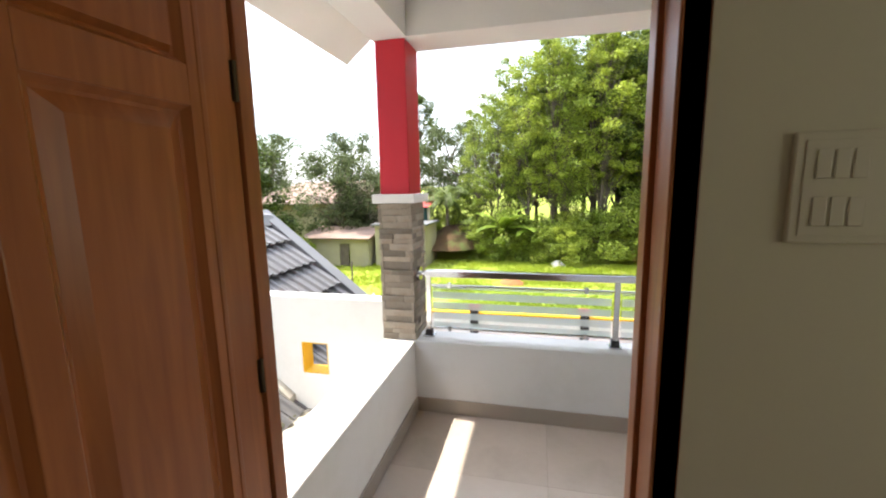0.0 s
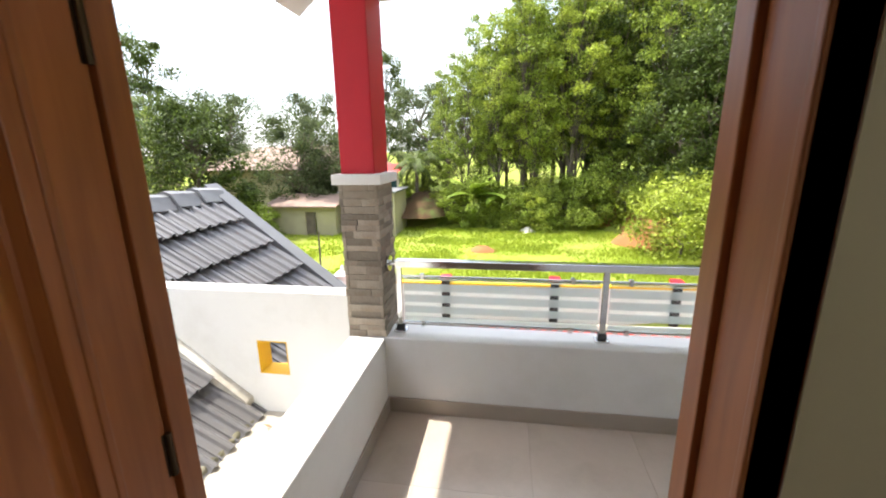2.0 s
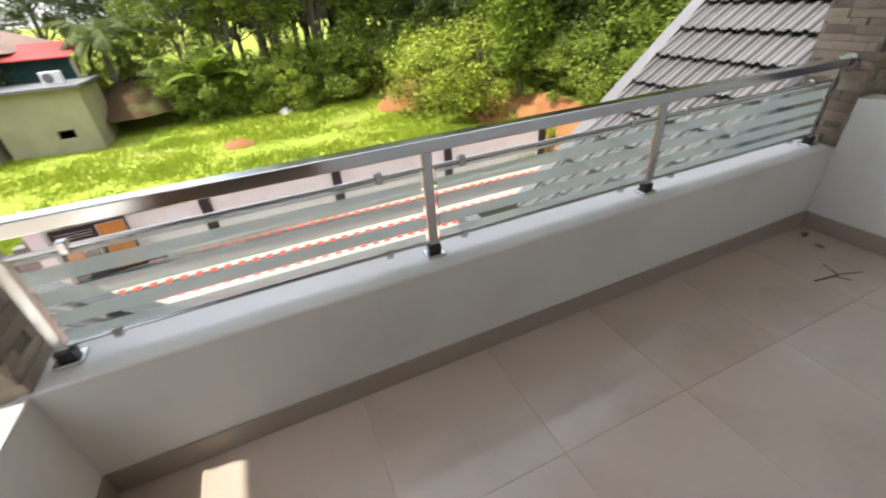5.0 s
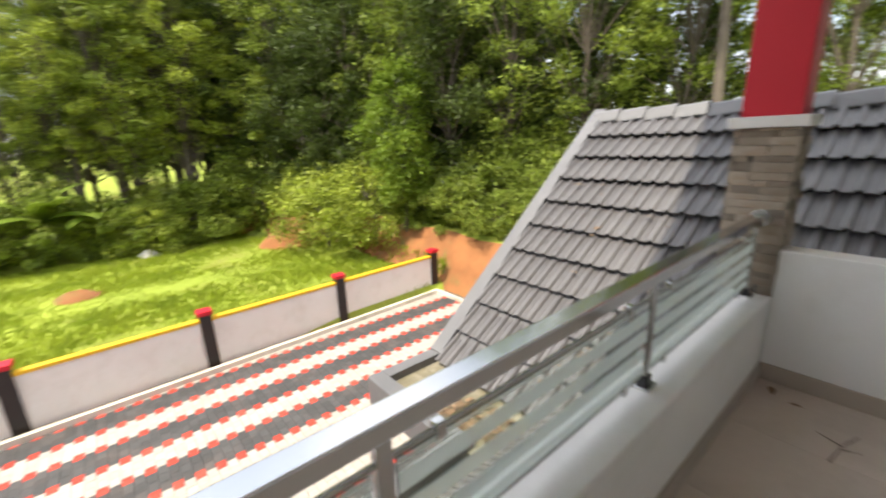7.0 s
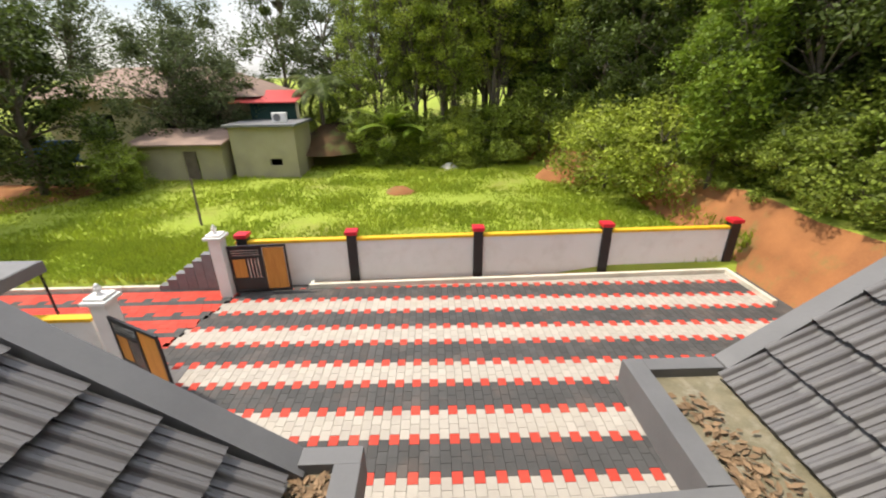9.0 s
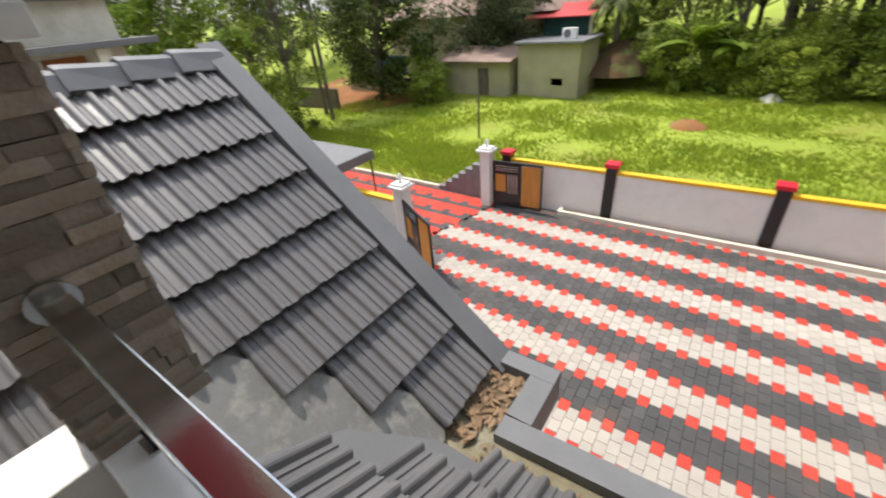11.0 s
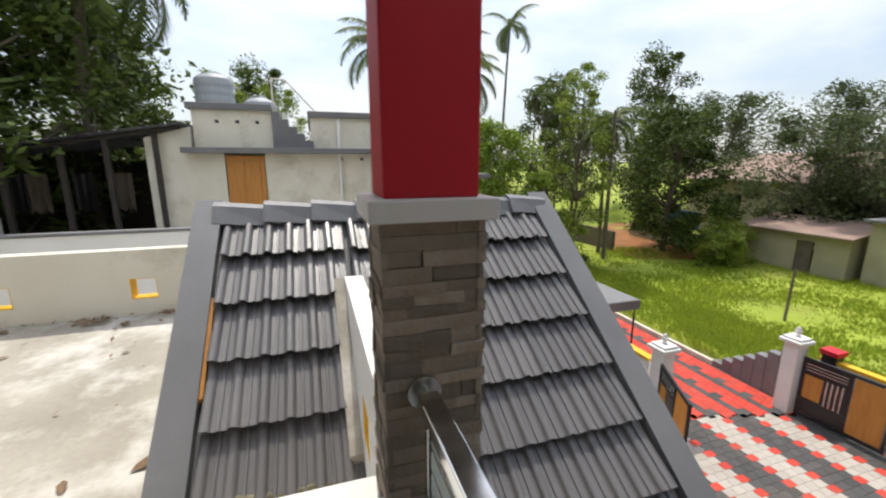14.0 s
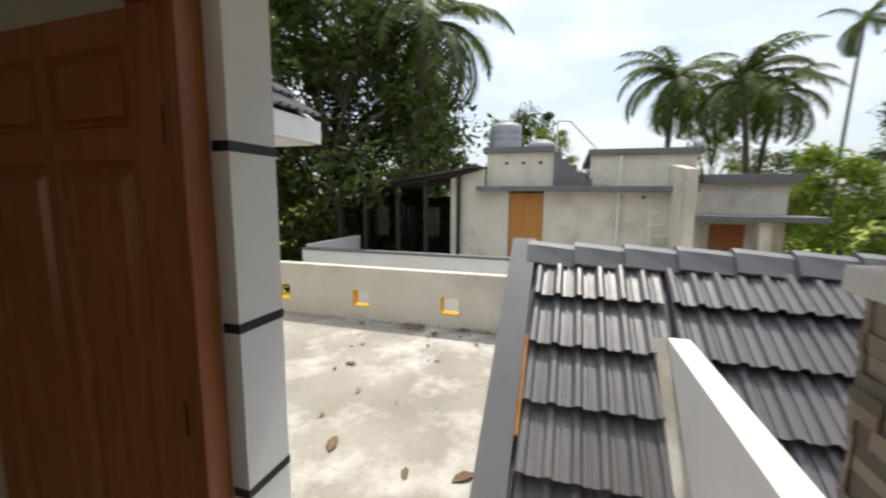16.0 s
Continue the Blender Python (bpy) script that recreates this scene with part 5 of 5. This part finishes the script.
# these walls are coloured near-black to give the shade inside the lean-to
part("back_wall", box(-4.0, -3.85, -4.4, 0, 0, H + 1.6), M_DARKWOOD, shed, "near-black board wall with the lean-to's shade in its colour")
part("side_wall", prism([(-3.85, 0), (-0.3, 0), (-0.3, H + 1.55), (-3.85, H + 1.55)], "y", -4.4, -4.3), M_DARKWOOD, shed, "near-black board side wall with the lean-to's shade in its colour")
for k, (y, mat) in enumerate(((-1.2, M_BARK), (-1.9, M_BLACK), (-2.7, M_BARK), (-3.0, M_BLACK))):
    bm = bmesh.new()
    pts = [bm.verts.new((0.0 + 0.06 * math.sin(i * 1.4), y - 0.35 * i / 6, H + 1.35)) for i in range(7)]
    ptl = [bm.verts.new((0.0 + 0.09 * math.sin(i * 1.4 + 0.3), y - 0.35 * i / 6, H + 0.5 + 0.1 * (i % 2))) for i in range(7)]
    for i in range(6):
        bm.faces.new((pts[i], pts[i + 1], ptl[i + 1], ptl[i]))
    bmesh.ops.solidify(bm, geom=bm.faces[:], thickness=0.01)
    o = solid("hanging_cloth", bm, mat, "cloth hung under the lean-to roof", "cloth", group="cloths in the lean-to")
    o.location = (-9.6, -2.75, GZ)

# another roof of the house beyond the terrace
hr = thing("roof_house_side", "dark tiled house roof with a white fascia", "roof", (0, -0.58, 0.06), kind="structure")
part("roof_deck", prism([(-3.25, 2.56), (-6.5, 5.0), (-6.5, 4.8), (-3.25, 2.36)], "x", -3.8, -1.6), M_FASCIA, hr)
part("fascia", prism([(-3.22, 2.55), (-3.22, 2.33), (-6.5, 4.70), (-6.5, 4.9)], "x", -3.86, -3.80), M_WHITE, hr, "white painted verge board")
part("fascia", box(-3.86, -1.0, -3.24, -3.18, 2.28, 2.56), M_WHITE, hr, "white painted fascia")
part("soffit", box(-3.8, -1.0, -6.5, -3.24, 2.26, 2.30), M_SOFFIT, hr)
lay_tiles(hr, (-3.80, -5.9, 4.60), (1, 0, 0), Vector((0, 1, -0.755)).normalized(), 8, 8)
solid("wall_house_side", box(-3.2, -0.6, -12, -4.6, TER, 2.26), M_WHITE, "white house wall beyond the terrace", "wall", "structure")

# ---------------------------------------------------------------- lane, canopy, steps and far buildings
can = thing("canopy", "flat white sheet canopy on thin steel legs", "canopy", (-9.2, 6.4, GZ))
part("sheet", box(-2.0, 1.98, -1.4, 1.6, 2.14, 2.18, 0.004), M_RIDGE, can, "pale sheet top")
part("valance", box(-2.0, 1.98, 1.6, 1.63, 1.92, 2.17), M_FASCIA, can, "dark grey hanging edge")
part("valance", box(1.98, 2.01, -1.4, 1.63, 1.92, 2.17), M_FASCIA, can, "dark grey hanging edge")
for x in (-1.9, 1.92):
    part("leg", tube((x, 1.55, 0), (x, 1.55, 2.14), 0.025), M_BLACK, can)
    part("leg", tube((x, -1.3, 0), (x, -1.3, 2.14), 0.025), M_BLACK, can)
lw = thing("gate_side_wall", "white low wall with yellow coping beside the gate", "wall", kind="structure")
part("wall_panel", box(-9.0, -5.78, 7.08, 7.22, GZ - 0.05, -2.95), M_WHITE, lw)
part("coping", box(-9.0, -5.78, 7.05, 7.25, -2.95, -2.88), M_YELLOW, lw, "yellow painted coping")
for k in range(7):
    st = solid("step_block", box(-6.9 + k * 0.28, -6.63 + k * 0.28, 10.6, 10.85, GZ - 0.05, GZ + 0.16 + k * 0.19, 0.008), M_RIDGE, "grey concrete block of the stepped wall", "block", group="stepped wall blocks")
lk = thing("lane_kerb", "low concrete kerb between lane and grass", "kerb", kind="structure")
for k in range(12):
    part("kerb_stone", box(-8.0 - k * 1.1, -6.92 - k * 1.1, 10.62, 10.75, GZ - 0.05, GZ + 0.12, 0.008), M_WEATHER, lk)
pole = thing("utility_pole", "weathered grey concrete utility pole", "pole", (-17.9, 15.6, GZ))
part("shaft", tube((0, 0, 0), (0, 0, 8.5), 0.13, 0.08, 12), M_BARK, pole)
part("crossarm", box(-0.6, 0.6, -0.05, 0.05, 7.9, 8.0, 0.01), M_FASCIA, pole)
fp = solid("field_post", tube((-8.1, 15.4, GZ), (-8.05, 15.4, GZ + 2.2), 0.05, 0.04, 8), M_BARK, "thin weathered wooden post in the field", "post")
dw = solid("dark_boundary_wall", box(-26, -19.6, 17.6, 17.8, GZ, GZ + 1.5), M_BARK, "old dark stained boundary wall by the lane", "wall", "structure")
solid("soil_lane", prism([(-26, 18.2), (-16.8, 17.6), (-16.0, 22.5), (-30, 28)], "z", GZ, GZ + 0.30), M_SOIL, "bare orange soil lane beside the field", "lane", "structure")

fs = thing("far_shed", "small cream shed with a patched sheet roof", "shed", (-13.0, 24.6, GZ + 0.1))
part("wall", wall_with_holes("x", -2.4, 2.3, -1.2, -1.05, 0, 2.2, [(0.1, 0.9, 0, 1.8)]), M_PALE, fs)
part("wall", box(-2.4, -2.25, -1.05, 1.2, 0, 2.2), M_PALE, fs)
part("wall", box(2.15, 2.3, -1.05, 1.2, 0, 2.2), M_PALE, fs)
part("roof", prism([(-1.6, 2.15), (1.5, 2.7), (1.5, 2.78), (-1.6, 2.23)], "x", -2.8, 2.55), M_CLAYTILE, fs, "weathered brown sheet roof")
part("door", box(0.12, 0.78, -1.12, -1.08, 0, 1.8), M_BARK, fs)
fs2 = thing("far_outbuilding", "cream outbuilding with a flat slab roof", "building", (-8.55, 25.0, GZ + 0.25))
part("wall", wall_with_holes("x", -1.75, 1.9, -1.2, -1.0, 0, 2.9, [(0.3, 1.0, 0.7, 1.1)]), M_PALE, fs2)
part("wall", box(1.7, 1.9, -1.0, 2.0, 0, 2.9), M_PALE, fs2)
part("wall", box(-1.75, -1.55, -1.0, 2.0, 0, 2.9), M_PALE, fs2)
part("slab", box(-1.95, 2.1, -1.5, 2.2, 2.9, 3.03, 0.01), M_RIDGE, fs2, "grey slab roof")
# black sheet paints the darkness seen through the opening
part("inside", box(-1.5, 1.65, 0.5, 0.6, 0, 2.85), M_BLACK, fs2, "black sheet in place of the unlit interior")
ac = thing("ac_unit", "small white air conditioner unit on the outbuilding roof", "air conditioner", (-7.6, 24.6, GZ + 3.28))
part("casing", box(-0.4, 0.4, -0.15, 0.15, 0.0, 0.55, 0.02), M_WHITE, ac)
part("fan_grille", tube((-0.1, -0.152, 0.28), (-0.1, -0.165, 0.28), 0.21, 0.20, 20), M_FASCIA, ac, "round grey fan grille")
fh = thing("far_house", "cream house with a tiled hip roof and red sheet porch", "house", (-17.0, 30.8, GZ + 0.2))
part("wall", wall_with_holes("x", -6.5, 7.0, -3.0, -2.8, 0, 4.5, [(-3.5, -2.3, 1.9, 3.4), (0.5, 1.8, 1.9, 3.4), (3.2, 4.6, 1.9, 3.4)]), M_PALE, fh)
part("wall", box(-6.5, -6.3, -2.8, 4, 0, 4.5), M_PALE, fh)
part("wall", box(6.8, 7.0, -2.8, 4, 0, 4.5), M_PALE, fh)
# added black sheet, so the rooms behind the windows look unlit
part("inside", box(-6.2, 6.7, -1.5, -1.4, 0, 4.4), M_BLACK, fh, "black sheet in place of the unlit rooms behind the windows")
bm = bmesh.new()
c = [bm.verts.new(p) for p in ((-7.1, -3.8, 4.4), (7.4, -3.8, 4.4), (7.4, 4.8, 4.4), (-7.1, 4.8, 4.4), (-3.5, 0.5, 6.2), (3.6, 0.5, 6.2))]
for f in ((0, 1, 5, 4), (1, 2, 5), (2, 3, 4, 5), (3, 0, 4), (0, 3, 2, 1)):
    bm.faces.new([c[k] for k in f])
bmesh.ops.recalc_face_normals(bm, faces=bm.faces)
part("roof", bm, M_CLAYTILE, fh, "faded clay tile hip roof")
part("porch_roof", prism([(-4.6, 4.05), (-0.6, 4.62), (-0.6, 4.68), (-4.6, 4.11)], "x", 5.9, 9.9), M_REDSHEET, fh, "red metal sheet porch roof")
# added dark sheet: the shade under the porch roof, done as colour
part("porch_shade", box(7.0, 9.8, -4.2, -4.1, 2.0, 4.07), M_PORCHSHADE, fh, "dark green sheet that paints the shade under the porch roof")
part("porch_column", box(9.8, 9.95, -4.25, -4.1, 0, 4.07), M_PALE, fh)
bd = solid("blue_tarpaulin", box(-21.5, -18.6, 23.4, 23.5, GZ + 1.4, GZ + 2.6), M_BLUE, "bright blue tarpaulin fence far behind the field", "tarpaulin")
fbw = solid("far_boundary_wall", box(-24, -16.5, 22.9, 23.1, GZ, GZ + 1.3), M_PALE, "stained cream boundary wall by the lane", "wall", "structure")
ob = thing("old_bank_wall", "old weathered laterite wall on the bank", "wall", kind="structure")
part("wall_run", prism([(13.2, 18.2), (20.5, 8.0), (20.7, 8.15), (13.4, 18.35)], "z", GZ + 0.5, GZ + 3.5), M_BARK, ob)

# soil heaps in the field
def heap(x, y, r, h, mat, seed, label):
    bm = bmesh.new()
    rows = []
    for j in range(6):
        f = j / 5
        rows.append([bm.verts.new((math.cos(a) * r * (1 - f) * (1 + 0.25 * noise.noise((a, f * 3, seed))), math.sin(a) * r * (1 - f) * (1 + 0.25 * noise.noise((a + 5, f * 3, seed))), h * math.sin(f * 1.57) * (1 + 0.3 * noise.noise((a * 2, f * 4, seed))) - 0.05)) for a in [k * 2 * math.pi / 18 for k in range(18)]])
    for j in range(5):
        for k in range(18):
            bm.faces.new((rows[j][k], rows[j][(k + 1) % 18], rows[j + 1][(k + 1) % 18], rows[j + 1][k]))
    bmesh.ops.remove_doubles(bm, verts=bm.verts, dist=0.001)
    bmesh.ops.recalc_face_normals(bm, faces=bm.faces)
    o = solid("soil_mound", bm, mat, label, "soil heap", smooth=True, group="soil heaps")
    o.location = (x, y, ground_height(x, y))


heap(-0.6, 20.0, 0.9, 0.35, M_SOIL, 3, "small heap of orange soil in the grass")
heap(-5.6, 28.8, 3.4, 1.5, M_MOUND, 5, "brown overgrown soil mound at the field's end")
heap(8.8, 22.6, 1.9, 1.1, M_SOIL, 9, "orange soil slope below the bushes")
heap(2.2, 25.6, 0.6, 0.4, M_WEATHER, 11, "pale rubble heap at the field's edge")


# ---------------------------------------------------------------- grass
def make_grass():
    rnd = random.Random(77)
    verts, faces = [], []
    for _ in range(36000):
        x = rnd.uniform(-20, 11)
        y = 11.3 + (rnd.random() ** 1.35) * 15.5
        if x < -4.6 and rnd.random() < 0.3:
            y = rnd.uniform(10.8, 14)
        z = ground_height(x, y if y > 11.3 else 11.3)
        tall = 0.09 + 0.15 * max(0, noise.noise((x * 0.35, y * 0.35, 9)) + 0.3)
        for _k in range(3):
            a = rnd.uniform(0, 6.28)
            px, py = x + rnd.uniform(-0.12, 0.12), y + rnd.uniform(-0.12, 0.12)
            h = tall * rnd.uniform(0.6, 1.3)
            w = 0.035
            i = len(verts)
            dx, dy = math.cos(a), math.sin(a)
            lx, ly = rnd.uniform(-0.5, 0.5) * h, rnd.uniform(-0.5, 0.5) * h
            verts += [(px - dx * w, py - dy * w, z - 0.03), (px + dx * w, py + dy * w, z - 0.03), (px + lx, py + ly, z + h)]
            faces.append((i, i + 1, i + 2))
    me = bpy.data.meshes.new("grass")
    me.from_pydata(verts, [], faces)
    me.materials.append(M_GRASS)
    return tagged(new("grass", me), "bright green uncut grass of the empty field", "grass", kind="stuff")


make_grass()

# ---------------------------------------------------------------- courtyard paving blocks
paving = thing("paving", "courtyard of white, red and charcoal paving blocks in stripes", "pavement", kind="structure")


def block_corners(x0, x1, y0, y1):
    g = 0.0012
    b = 0.0022
    x0, x1, y0, y1 = x0 + g, x1 - g, y0 + g, y1 - g
    z = GZ
    v = [(x0, y0, z - 0.05), (x1, y0, z - 0.05), (x1, y1, z - 0.05), (x0, y1, z - 0.05), (x0 + b, y0 + b, z), (x1 - b, y0 + b, z), (x1 - b, y1 - b, z), (x0 + b, y1 - b, z)]
    f = [(4, 5, 6, 7), (0, 1, 5, 4), (1, 2, 6, 5), (2, 3, 7, 6), (3, 0, 4, 7)]
    return v, f


CW, PER = 0.1715, 1.365
bins = {"w": ([], []), "r": ([], []), "d": ([], [])}
mats = {"w": M_PAVEW, "r": M_PAVER, "d": M_PAVED}
col_a = (("r", -0.43, -0.215), ("w", -0.215, 0.0), ("w", 0.0, 0.215), ("r", 0.215, 0.43), ("d", 0.43, 0.689), ("d", 0.689, 0.948))
col_b = (("w", -0.33, -0.11), ("w", -0.11, 0.11), ("w", 0.11, 0.33), ("d", 0.33, 0.569), ("d", 0.569, 0.808), ("d", 0.808, 1.048))
shared = {}
single = 0
for i in range(-46, 50):
    x0 = 2.04 + CW * (i - 0.5)
    xm = x0 + CW / 2
    for band in range(-2, 5):
        yc = 5.365 + PER * band - 0.02 * (xm - 2.1)
        for kind, a, b in (col_a if i % 2 == 0 else col_b):
            y0, y1 = yc + a, yc + b
            top = wy(xm) - 0.43 if xm > -2.5 else 10.55
            if y0 > top or xm < -5.35 + 0.28 * (y0 - 7.2) or y1 < 1.5 or xm > 10.0:
                continue
            y1 = min(y1, top)
            if y1 - y0 < 0.04:
                continue
            if single < 295 and 1.2 < xm < 3.3 and 2.3 < y0 < 6.8:
                key = (kind, round(y1 - y0, 3))
                if key not in shared:
                    v, f = block_corners(-CW / 2, CW / 2, 0, y1 - y0)
                    me = bpy.data.meshes.new("paving_block")
                    me.from_pydata([(p[0], p[1], p[2] - GZ) for p in v], [], f)
                    me.materials.append(mats[kind])
                    shared[key] = me
                o = new("paving_block", shared[key])
                o.parent = paving
                o.location = (xm, y0, GZ)
                single += 1
                continue
            v, f = block_corners(x0, x0 + CW, y0, y1)
            vs, fs_ = bins[kind]
            n0 = len(vs)
            vs += v
            fs_ += [tuple(n0 + q for q in ff) for ff in f]
# red lane beyond the gate, with dark dashes
for r in range(0, 18):
    y0 = 7.3 + r * 0.19
    for c in range(0, 62):
        x0 = -5.4 + 0.28 * (y0 - 7.2) - (c + 1) * 0.24 + (0.12 if r % 2 else 0)
        if x0 < -19:
            continue
        kind = "d" if (r % 4 == 1 or (r % 4 == 2 and c % 3 == 0)) else "r"
        v, f = block_corners(x0, x0 + 0.24, y0, y0 + 0.19)
        vs, fs_ = bins[kind]
        n0 = len(vs)
        vs += v
        fs_ += [tuple(n0 + q for q in ff) for ff in f]
for kind, (vs, fs_) in bins.items():
    me = bpy.data.meshes.new("paving_blocks")
    me.from_pydata(vs, [], fs_)
    me.materials.append(mats[kind])
    o = new("paving_blocks", me)
    o.parent = paving
    tagged(o, {"w": "off-white paving blocks", "r": "red paving blocks", "d": "charcoal paving blocks"}[kind], kind="stuff")
